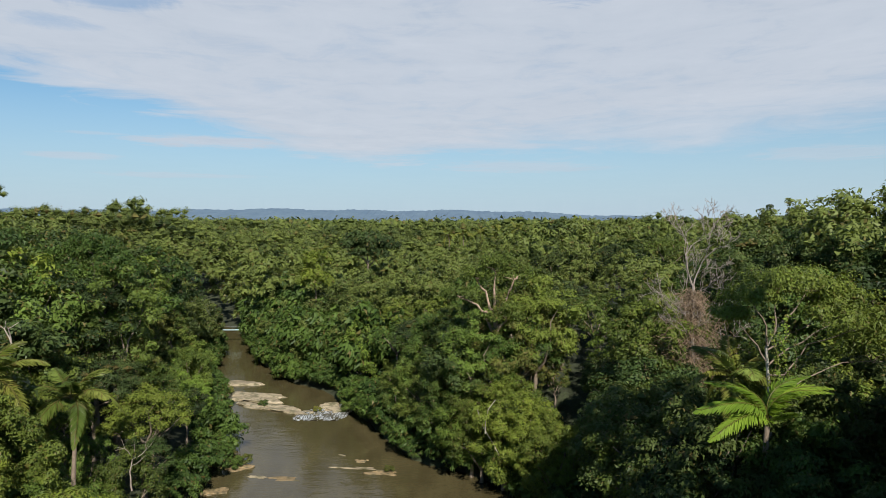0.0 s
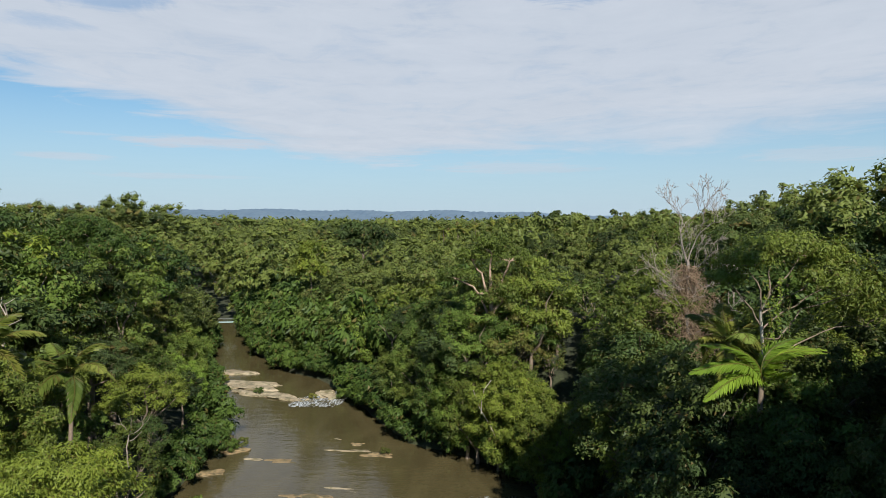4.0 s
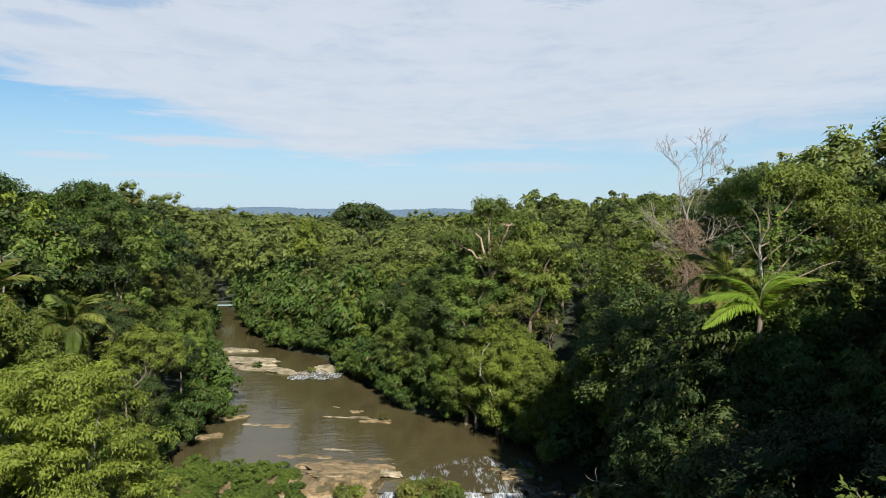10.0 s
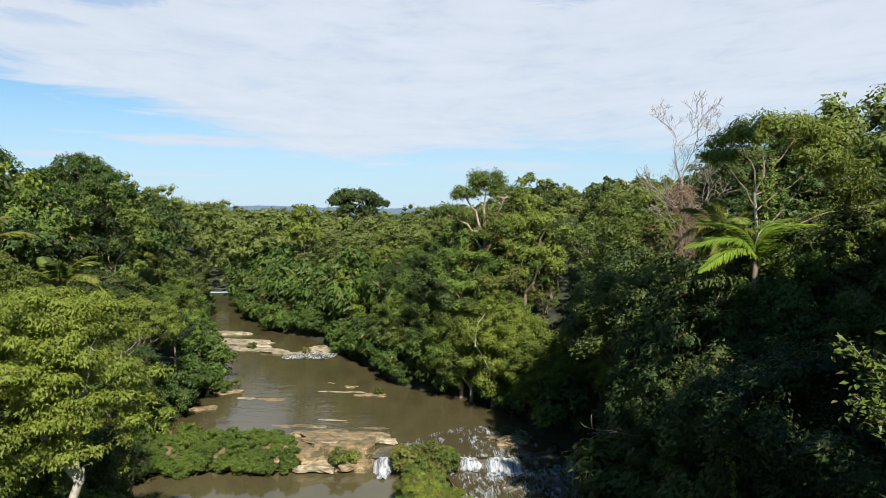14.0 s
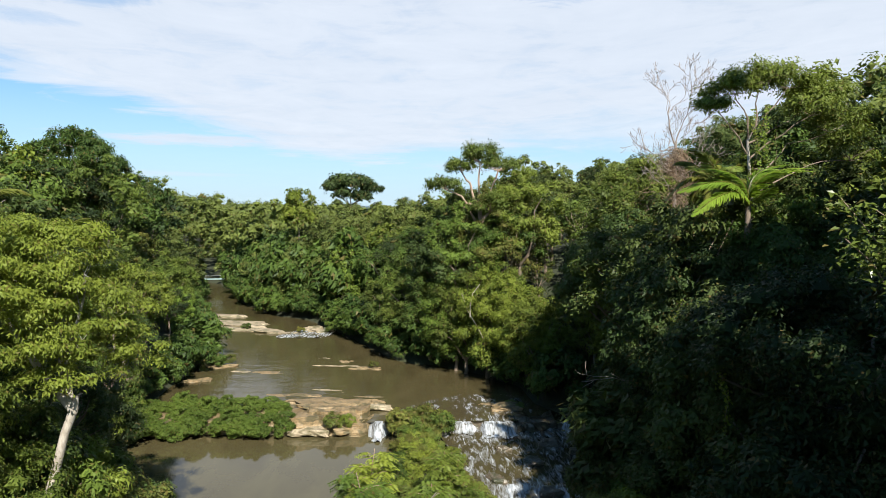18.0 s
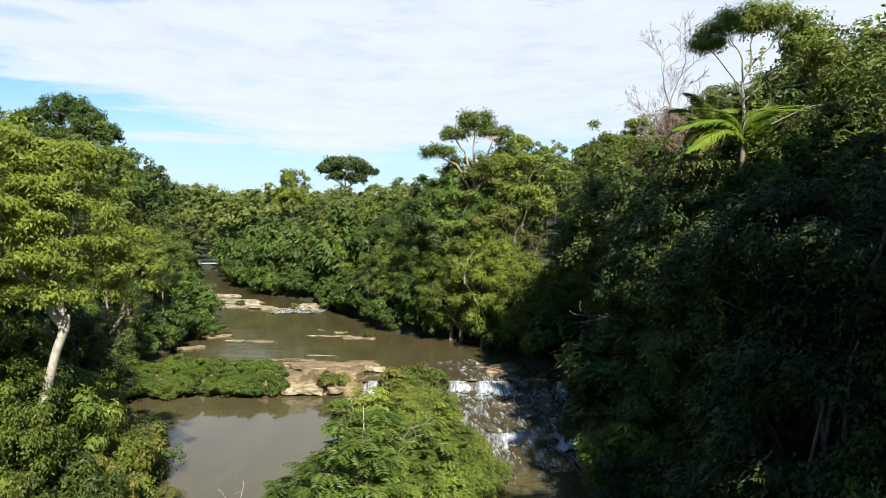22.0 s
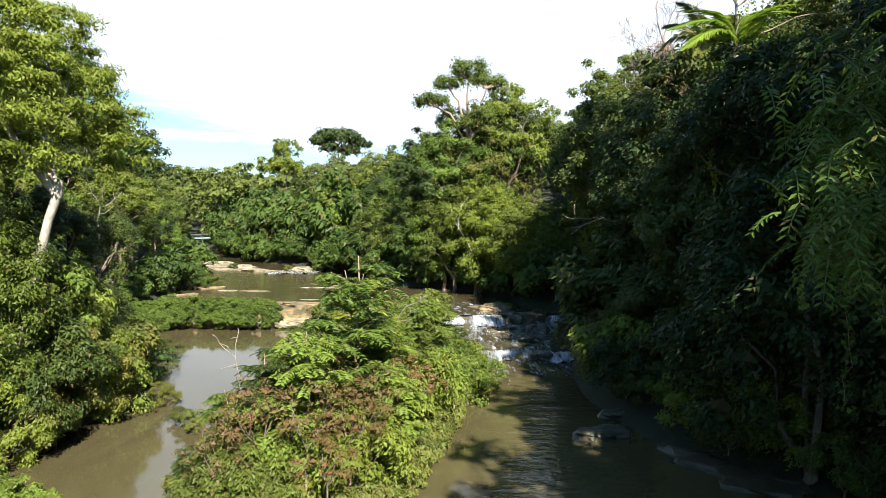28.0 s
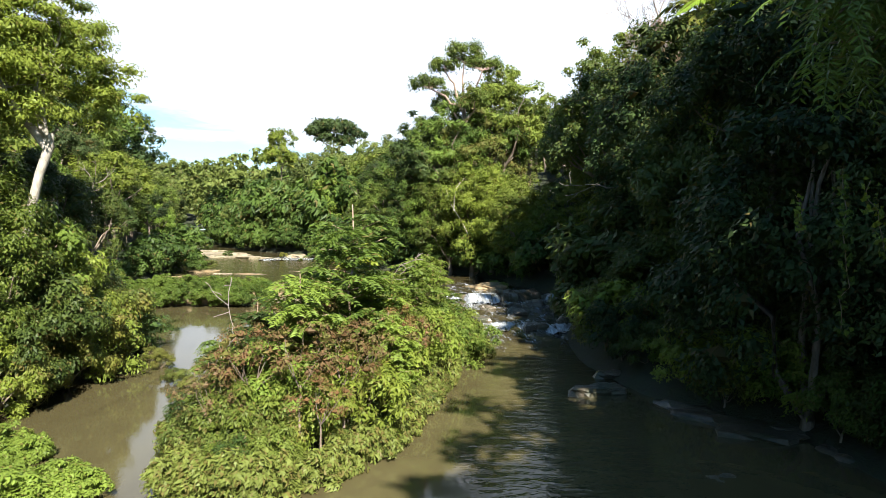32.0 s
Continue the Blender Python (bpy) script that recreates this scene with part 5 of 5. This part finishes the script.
# ---- shrubs of the ledge, the island and the pool ----
def plant_low():
    rng = np.random.default_rng(52)
    def bush(x, y, kind, size, lod="near", squash=1.0, z=None):
        stand(KINDS[lod, "shrub", kind], x, y, size, rng.uniform(0, 360), z, squash)
    for x, y, size in ((-8.5, 66.2, 0.42), (-7.4, 66.4, 0.36), (-2.4, 66.2, 0.5), (-1.0, 66.0, 0.6), (0.4, 66.2, 0.55), (1.4, 66.6, 0.45), (-2.0, 64.8, 0.6), (0.2, 64.6, 0.7), (1.6, 64.6, 0.6), (9.6, 71.4, 0.3), (8.8, 72.0, 0.3)):
        bush(x, y, int(rng.choice([0, 1, 2])), size, "mid", 0.9, 0.1)
    for x, y, size in ((-27.0, 91.8, 0.5), (-26.0, 93.4, 0.4), (-40, 128.6, 0.6), (-31, 121.6, 0.35), (-6.6, 90.4, 0.28), (-4.0, 99.4, 0.35), (-21, 117.9, 0.3), (-15.6, 118.4, 0.7), (-45, 138, 0.7)):
        bush(x, y, int(rng.choice([0, 2])), size, "mid", 0.8, 0.6)
    # the island
    n = 0
    while n < 110:
        y = 23.6 + 39.0 * rng.uniform(0, 1) ** 1.25
        a, b = np.interp(y, ISLE_Y, ISLE_L), np.interp(y, ISLE_Y, ISLE_R)
        x = rng.uniform(a + 1.0, b - 0.7) if b - a > 3.0 else (a + b) / 2 + 0.4
        mid = 1 - abs(x - (a + b) / 2) / max((b - a) / 2, 0.1)
        size = (0.38 + 0.46 * mid) * rng.uniform(0.75, 1.15) * (0.85 if y > 48 else 1.0) * (0.62 if y < 25.5 else 1.0)
        bush(x, y, int(rng.choice([1, 2, 2, 2, 0] if y > 27 else [0, 1, 2, 0, 2, 0])), size, z=float(land(x, y)) - 0.3)
        n += 1
    rim = []
    for y in np.arange(22.9, 52, 1.0):
        for edge, inner in ((ISLE_L, 0.55), (ISLE_R, -0.55)):
            s = rng.uniform(0.30, 0.46)
            rim.append((("mid", "shrub", int(rng.choice([0, 1, 2]))), np.interp(y, ISLE_Y, edge) + inner + rng.uniform(-0.2, 0.2), y + rng.uniform(-0.3, 0.3), -0.75, s, s, rng.uniform(0, 360)))
    for x in np.arange(-6.6, -3.4, 0.8):
        s = rng.uniform(0.34, 0.46)
        rim.append((("mid", "shrub", int(rng.choice([0, 1]))), x, 23.0 + rng.uniform(-0.3, 0.4), -0.75, s, s, rng.uniform(0, 360)))
    gather("island_edge_plants", "low leafy plants trailing into the water round the island", rim, LEAF_OLIVE)
    marsh = []
    for x, y, size, kind in ((3.4, 42.4, 0.6, 0), (4.0, 44.0, 0.62, 1), (3.0, 44.8, 0.7, 1), (3.6, 46.8, 0.6, 0), (2.8, 48.6, 0.6, 1), (2.4, 41.0, 0.8, 1), (-2.6, 31.5, 1.15, 1), (-4.4, 30.2, 1.1, 1), (-0.8, 33.6, 1.1, 1), (-3.4, 35.2, 1.15, 1), (0.4, 37.4, 1.0, 1), (-2.0, 39.4, 1.1, 2), (1.2, 40.6, 1.0, 1), (-4.8, 27.6, 0.9, 1), (-2.2, 27.4, 0.9, 1)):
        bush(x, y, kind, size)
    n = 0
    while n < 52:
        x, y = rng.uniform(-18, -9.6), rng.uniform(21.5, 30)
        if y > 24.2 + (-9.8 - x) * 0.78:
            continue
        s = rng.uniform(0.22, 0.42)
        marsh.append((("mid", "shrub", int(rng.choice([1, 2]))), x, y, -0.6, s * 0.75, s, rng.uniform(0, 360)))
        n += 1
    gather("marsh_plants", "low yellow-green marsh plants standing in the shallow pool", marsh, LEAF_LIGHT)
    for x, y, size, z in ((-14.6, 42.4, 0.3, -0.5), (-13.6, 40.6, 0.3, -0.5), (-18.6, 49.5, 0.35, -0.2), (-11.0, 36.6, 0.3, -0.5), (-11.8, 37.4, 0.26, -0.5), (-10.6, 35.8, 0.22, -0.5)):
        bush(x, y, 2, size, "near", 0.8, z)
    # big bushes overhanging the pool
    for x, y, size, kind in ((-17.3, 34.2, 1.0, 0), (-16.6, 36.6, 0.85, 2), (-17.9, 31.6, 0.8, 1), (-18.9, 38.6, 1.1, 1), (-19.1, 33.6, 1.25, 0), (-20.3, 29.4, 1.1, 1), (-21.5, 27.2, 1.1, 0), (-20.1, 36.4, 1.5, 1), (-18.6, 41.0, 0.9, 0), (-20.7, 43.4, 1.1, 0), (-22.3, 31.4, 1.5, 0), (-22.1, 40.0, 1.5, 1), (-23.7, 46, 1.2, 3), (-16.3, 39.0, 0.6, 2), (-23.2, 36.5, 1.7, 0), (-18.3, 30.2, 0.55, 2)):
        stand(KINDS["near", "bush", kind], x, y, size, rng.uniform(0, 360))
    # undergrowth on the shaded slope, and the low plants of the ledge
    for name, label, count in (("undergrowth", "dark leafy undergrowth covering the shaded slope", 120), ("ledge_plants", "low green plants covering the rock ledge", 130)):
        spots = []
        for k in range(count):
            if name == "undergrowth":
                y = rng.uniform(14, 78)
                x = np.interp(y, LOW_Y, LOW_R) + 3.4 + rng.uniform(0, 1) ** 1.3 * 18
                size, z, kind = rng.uniform(0.9, 1.5) if y < 45 else rng.uniform(0.9, 1.9), float(land(x, y)), int(rng.choice([0, 3, 3]))
            else:
                x = rng.uniform(-28, -13.0)
                y = rng.uniform(65.0, 66.2) if rng.random() < 0.4 else rng.uniform(65.8, 72.5 + 0.10 * (-10 - x))
                size, z, kind = rng.uniform(0.16, 0.45), 0.45 if y > 66.2 else rng.uniform(-0.6, 0.1), 2
            lod = "near" if name == "undergrowth" and y < 45 else "mid"
            spots.append(((lod, "shrub", kind), x, y, z, size * 0.85, size, rng.uniform(0, 360)))
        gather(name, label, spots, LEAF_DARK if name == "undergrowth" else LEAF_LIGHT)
    # leafy trees that close the river bank
    for x, y, size, form, kind in ((-18.6, 32.0, 0.72, "full", 0), (-20.6, 31.6, 0.66, "full", 0), (-22.6, 35.0, 0.8, "full", 0), (-21.6, 38.6, 0.6, "full", 1), (-23.5, 30.0, 0.9, "dome", 0)):
        stand(KINDS["near", form, kind], x, y, size, rng.uniform(0, 360))
    # full kind 2 here: darker leaf colour in place of deeper shade
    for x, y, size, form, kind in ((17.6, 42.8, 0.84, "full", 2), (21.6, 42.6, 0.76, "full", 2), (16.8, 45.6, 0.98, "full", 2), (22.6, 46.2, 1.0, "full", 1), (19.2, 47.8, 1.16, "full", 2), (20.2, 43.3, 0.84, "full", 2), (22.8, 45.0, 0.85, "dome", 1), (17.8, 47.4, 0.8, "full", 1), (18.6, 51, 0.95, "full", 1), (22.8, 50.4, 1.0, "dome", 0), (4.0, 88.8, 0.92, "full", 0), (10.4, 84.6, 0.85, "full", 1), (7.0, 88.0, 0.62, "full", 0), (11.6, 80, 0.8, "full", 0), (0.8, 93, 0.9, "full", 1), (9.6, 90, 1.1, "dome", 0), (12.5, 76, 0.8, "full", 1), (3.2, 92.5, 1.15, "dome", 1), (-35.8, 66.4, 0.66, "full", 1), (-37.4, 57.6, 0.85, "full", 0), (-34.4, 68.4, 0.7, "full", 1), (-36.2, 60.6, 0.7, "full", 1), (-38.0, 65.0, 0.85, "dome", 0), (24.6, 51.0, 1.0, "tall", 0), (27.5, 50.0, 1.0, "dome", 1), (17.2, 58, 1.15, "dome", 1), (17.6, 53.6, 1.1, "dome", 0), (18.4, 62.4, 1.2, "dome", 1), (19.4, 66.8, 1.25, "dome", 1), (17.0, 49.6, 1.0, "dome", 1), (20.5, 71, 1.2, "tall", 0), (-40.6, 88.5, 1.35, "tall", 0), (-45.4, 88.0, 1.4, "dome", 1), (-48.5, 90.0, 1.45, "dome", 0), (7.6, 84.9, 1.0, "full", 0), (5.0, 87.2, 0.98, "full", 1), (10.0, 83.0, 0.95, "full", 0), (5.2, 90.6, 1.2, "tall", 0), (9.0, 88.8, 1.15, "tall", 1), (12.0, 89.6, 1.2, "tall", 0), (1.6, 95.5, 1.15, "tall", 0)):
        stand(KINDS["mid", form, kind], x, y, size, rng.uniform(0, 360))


plant_low()


def plant_skyline():
    """Taller trees that stand out over the canopy, by where their tops reach."""
    rng = np.random.default_rng(29)
    for x, y, top, form, k in ((20.4, 125, 29.4, "dome", 1), (25.0, 127, 27.6, "dome", 0), (30.2, 119, 30.8, "dome", 1), (34.5, 121, 28.8, "broad", 0), (39.0, 121, 31.4, "broad", 1), (15.2, 122, 27.2, "tall", 0),
                               (41.6, 76, 34.6, "dome", 1), (45.5, 75, 33.4, "broad", 0), (48.2, 77, 36.6, "dome", 1), (37.6, 79, 33.2, "broad", 0), (52.5, 79, 37.5, "dome", 1), (34.0, 84, 31.4, "dome", 0),
                               (-52.6, 113, 29.8, "dome", 0), (-53.4, 123, 28.8, "broad", 1), (-52.2, 133, 27.2, "dome", 1), (-57.5, 141, 29.2, "tall", 0), (-67, 143, 36.0, "tall", 1), (-60.5, 128, 31.6, "dome", 1), (-69, 127, 33.6, "broad", 0), (-79, 126, 34.2, "dome", 0), (-63, 104, 32.4, "broad", 1), (-56, 99, 31.0, "dome", 1)):
        size = (top - float(land(x, y))) / NOMINAL[form]
        ob = stand(KINDS["mid" if y < 100 else "deep", form, k], x, y, min(size, 1.5), rng.uniform(0, 360))
        ob.scale = (min(size, 1.35), min(size, 1.35), size)


plant_skyline()


def plant_slope():
    """Trees that stand out on the shaded slope, by where their tops reach."""
    rng = np.random.default_rng(83)
    # dark leaf colour on all of these deepens the slope's shade
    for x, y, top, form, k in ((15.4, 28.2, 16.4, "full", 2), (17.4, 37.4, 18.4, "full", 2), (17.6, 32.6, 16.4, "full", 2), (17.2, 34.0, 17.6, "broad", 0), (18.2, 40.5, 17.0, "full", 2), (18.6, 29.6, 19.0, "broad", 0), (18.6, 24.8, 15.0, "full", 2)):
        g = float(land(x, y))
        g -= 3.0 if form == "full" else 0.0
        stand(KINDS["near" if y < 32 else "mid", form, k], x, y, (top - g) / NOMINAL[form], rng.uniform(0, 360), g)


plant_slope()


def russet_shrubs():
    rng = np.random.default_rng(58)
    m = tree_meshes(rng, wide=1.3, high=1.1, trunk_h=1.2, clumps=24, leaves=42, length=0.15, width=0.06, mat=LEAF_RED, bark=BARK_BROWN, puff=0.30, low=-0.5, girth=0.05)
    proto = make_tree(m, "half-dry shrub with russet brown leaves", "russet shrubs", "shrub", "shrub")
    for x, y, z, size in ((-5.2, 26.0, 1.0, 0.95), (-3.6, 25.6, 1.2, 0.95), (-2.2, 26.4, 1.1, 0.9), (-6.0, 27.0, 1.0, 0.8), (-3.2, 28.2, 1.8, 0.9), (-1.4, 28.5, 1.4, 0.8), (-6.6, 25.4, 0.2, 0.8), (-4.4, 28.0, 1.8, 0.8), (-2.8, 24.8, 0.5, 0.7), (-0.4, 30.6, 1.6, 0.8), (-5.4, 29.6, 1.8, 0.8), (0.5, 32.0, 1.2, 0.7), (-7.0, 27.2, 0.4, 0.6)):
        stand(proto, x, y, size, rng.uniform(0, 360), z)
    drop(proto)


russet_shrubs()


def plant_saplings():
    rng = np.random.default_rng(63)
    protos = [make_sapling(rng, 7.0, LEAF_LIGHT), make_sapling(rng, 6.2, LEAF_LIGHT), make_sapling(rng, 5.4, LEAF_MID)]
    spots = ((-2.7, 29.6, 1.2, 0), (-3.6, 27.0, 0.95, 1), (-1.4, 32.0, 1.0, 1), (-6.0, 29.4, 0.9, 2), (-2.4, 36.0, 1.05, 0), (0.6, 38.6, 1.0, 1), (-3.6, 41.6, 0.95, 0), (1.4, 44.0, 0.9, 1), (-7.0, 28.6, 0.7, 2), (-0.6, 29.4, 0.8, 1), (1.8, 47.6, 0.7, 1), (-2.2, 48.5, 0.7, 2), (-4.6, 33.0, 0.9, 1), (-6.4, 35.4, 0.75, 2), (-0.2, 35.0, 0.85, 1), (2.6, 44.4, 0.6, 1), (-7.8, 30.6, 0.6, 1), (-8.0, 27.6, 0.5, 2))
    for x, y, size, k in spots:
        stand(protos[k], x, y, size, rng.uniform(0, 360))
    for p in protos:
        drop(p)


plant_saplings()
snag(-5.2, 27.4, 2.7, (-0.75, 0.1, 0.45), 1.3, 0.026, 21, "bleached bare branches standing in the island shrubs", depth=3)
snag(-6.6, 29.4, 3.2, (-0.15, 0, 1), 1.4, 0.022, 23, "thin bare stem rising from the island shrubs")
snag(-1.0, 37.0, 4.2, (0.5, 0, 0.7), 1.5, 0.028, 25, "bleached bare branches standing in the island shrubs")


def overhanging_tree():
    """The feathery-leaved tree whose boughs hang close beside the camera's way."""
    rng = np.random.default_rng(77)
    root = new("overhanging_tree")
    base = np.array([17.5, 13.0, float(land(17.5, 13.0))])
    root.matrix_world = Matrix.Translation(base)
    fork = np.array([11.5, 11.4, 12.6]) - base
    part("trunk", mesh_of("trunk", *tube(bent(rng, (0, 0, -0.5), fork, 8, 0.04), np.linspace(0.30, 0.16, 8), 9), BARK_BROWN, True), root)
    tips = [(4.0, 9.2, 10.6), (4.2, 9.5, 11.3), (4.2, 9.1, 10.0), (4.3, 9.7, 10.8), (4.5, 9.3, 11.5), (4.4, 9.9, 9.9), (4.8, 9.9, 10.5), (4.9, 9.5, 11.2), (5.2, 9.9, 10.2), (5.4, 9.6, 11.6), (5.1, 10.2, 10.9), (5.7, 10.1, 10.8)]
    bases, ways = [], []
    for tip in tips:
        t = np.array(tip) - base
        line = bent(rng, fork, t, 7, 0.08)
        part("bough", mesh_of("bough", *tube(line, np.linspace(0.07, 0.012, 7), 5), BARK_BROWN, True), root)
        for k in range(52):
            u = rng.uniform(0.84, 1.0)
            at = np.array([np.interp(u, np.linspace(0, 1, 7), line[:, a]) for a in range(3)])
            b = rng.uniform(0, 6.28)
            bases.append(at + rng.normal(0, 0.20, 3))
            ways.append((math.cos(b) - 0.5, math.sin(b) - 0.2, rng.uniform(-0.5, 0.25)))
    part("crown", mesh_of("crown", *compound_leaves(rng, bases, ways, 0.36, 6, 0.14, 0.040, 1.3), LEAF_GLOSSY), root)
    tagged(root, "tree with feathered hanging leaves overhanging the river", "tree")


overhanging_tree()


def broadleaf_tree():
    """The glossy broad-leaved tree on the slope that reaches out beside the camera's way."""
    rng = np.random.default_rng(79)
    root = new("broadleaf_tree")
    base = np.array([18.0, 19.0, float(land(18.0, 19.0))])
    root.matrix_world = Matrix.Translation(base)
    fork = np.array([14.0, 18.6, 16.4]) - base
    part("trunk", mesh_of("trunk", *tube(bent(rng, (0, 0, -0.5), fork, 8, 0.04), np.linspace(0.26, 0.14, 8), 9), BARK_BROWN, True), root)
    pieces = []
    for tip in ((9.1, 17.3, 19.5), (9.5, 16.9, 20.1), (9.8, 18.6, 20.4), (10.5, 17.4, 20.8), (10.2, 17.8, 19.2), (11.0, 18.6, 19.9), (10.8, 16.6, 18.6), (11.8, 17.6, 20.6), (11.4, 18.2, 18.0), (12.4, 18.8, 19.0), (10.4, 17.0, 17.4)):
        line = bent(rng, fork, np.array(tip) - base, 7, 0.08)
        part("bough", mesh_of("bough", *tube(line, np.linspace(0.06, 0.012, 7), 5), BARK_BROWN, True), root)
        n = 130
        u = rng.uniform(0.72, 1.02, n)
        at = np.stack([np.interp(u, np.linspace(0, 1, 7), line[:, a]) for a in range(3)], -1) + rng.normal(0, 0.26, (n, 3)) * (1, 1, 0.6)
        pieces.append(leaf_quads(rng, at, unit(rng.normal(size=(n, 3)) * 0.45 + (-0.2, -0.3, 1.0)), 0.21, 0.095))
    part("crown", mesh_of("crown", *joined(pieces), LEAF_GLOSSY), root)
    tagged(root, "tree with glossy oval leaves reaching out from the shaded slope", "tree")


broadleaf_tree()


def hanging_creeper(x, y, top, length, seed, label="leafy creeper hanging from the shaded trees"):
    rng = np.random.default_rng(seed)
    root = new("hanging_creeper")
    root.matrix_world = pose(x, y, top)
    line = bent(rng, (0, 0, 0), (rng.normal(0, 0.5), rng.normal(0, 0.4), -length), 10, 0.10)
    part("stem", mesh_of("stem", *tube(line, 0.012, 3), DRY_VINE, True), root)
    n = int(length * 26)
    u = rng.uniform(0, 1, n)
    at = np.stack([np.interp(u, np.linspace(0, 1, 10), line[:, a]) for a in range(3)], -1) + rng.normal(0, 0.10, (n, 3))
    v, f = leaf_quads(rng, at, unit(rng.normal(size=(n, 3)) + (0, -0.8, 0.4)), 0.17, 0.13)
    part("leaves", mesh_of("leaves", v, f, LEAF_LIGHT), root)
    tagged(root, label, "creeper", "hanging creepers")


for k, (x, y, top, length) in enumerate(((11.6, 20.3, 9.2, 4.2), (12.6, 20.6, 9.0, 2.2), (10.4, 20.4, 8.6, 1.0), (21.4, 46.9, 27.0, 4.5), (22.4, 46.9, 27.2, 5.0), (22.0, 47.0, 26.0, 4.0), (23.4, 47.2, 26.6, 3.6), (14.4, 40, 15.5, 4.0), (13.2, 33, 14, 4.0))):
    hanging_creeper(x, y, top, length, 300 + k)


# ---- the footbridge ----
def footbridge():
    root = new("footbridge")
    root.matrix_world = pose(-57.0, 184, 4.0)
    paint = plain_material("pale_turquoise_paint", (0.30, 0.42, 0.42))
    wire = plain_material("grey_cable", (0.25, 0.26, 0.26), 0.5, 0.6)
    def beam(name, a, b, r, mat, sides=8):
        part(name, mesh_of(name, *tube([a, b], r, sides), mat, True), root)
    n = 13
    xs = np.linspace(-7.5, 7.5, n)
    deck = [(x, 0, -0.25 * (1 - (x / 7.5) ** 2)) for x in xs]
    part("deck_pipe", mesh_of("deck_pipe", *tube(deck, 0.16, 10), paint, True), root, "pale turquoise pipe")
    for side in (-0.45, 0.45):
        line = [(x, side, 1.0 - 0.35 * (1 - (x / 7.5) ** 2)) for x in xs]
        part("cable", mesh_of("cable", *tube(line, 0.03, 5), wire, True), root)
        for i in range(1, n - 1, 2):
            beam("hanger", deck[i], line[i], 0.015, wire, 4)
    for x in (-7.5, 7.5):
        beam("post", (x, 0, -3.6), (x, 0, 1.3), 0.14, paint)
    tagged(root, "pale turquoise cable footbridge over the narrow river", "footbridge")


footbridge()

for proto in list(KINDS.values()):
    drop(proto)
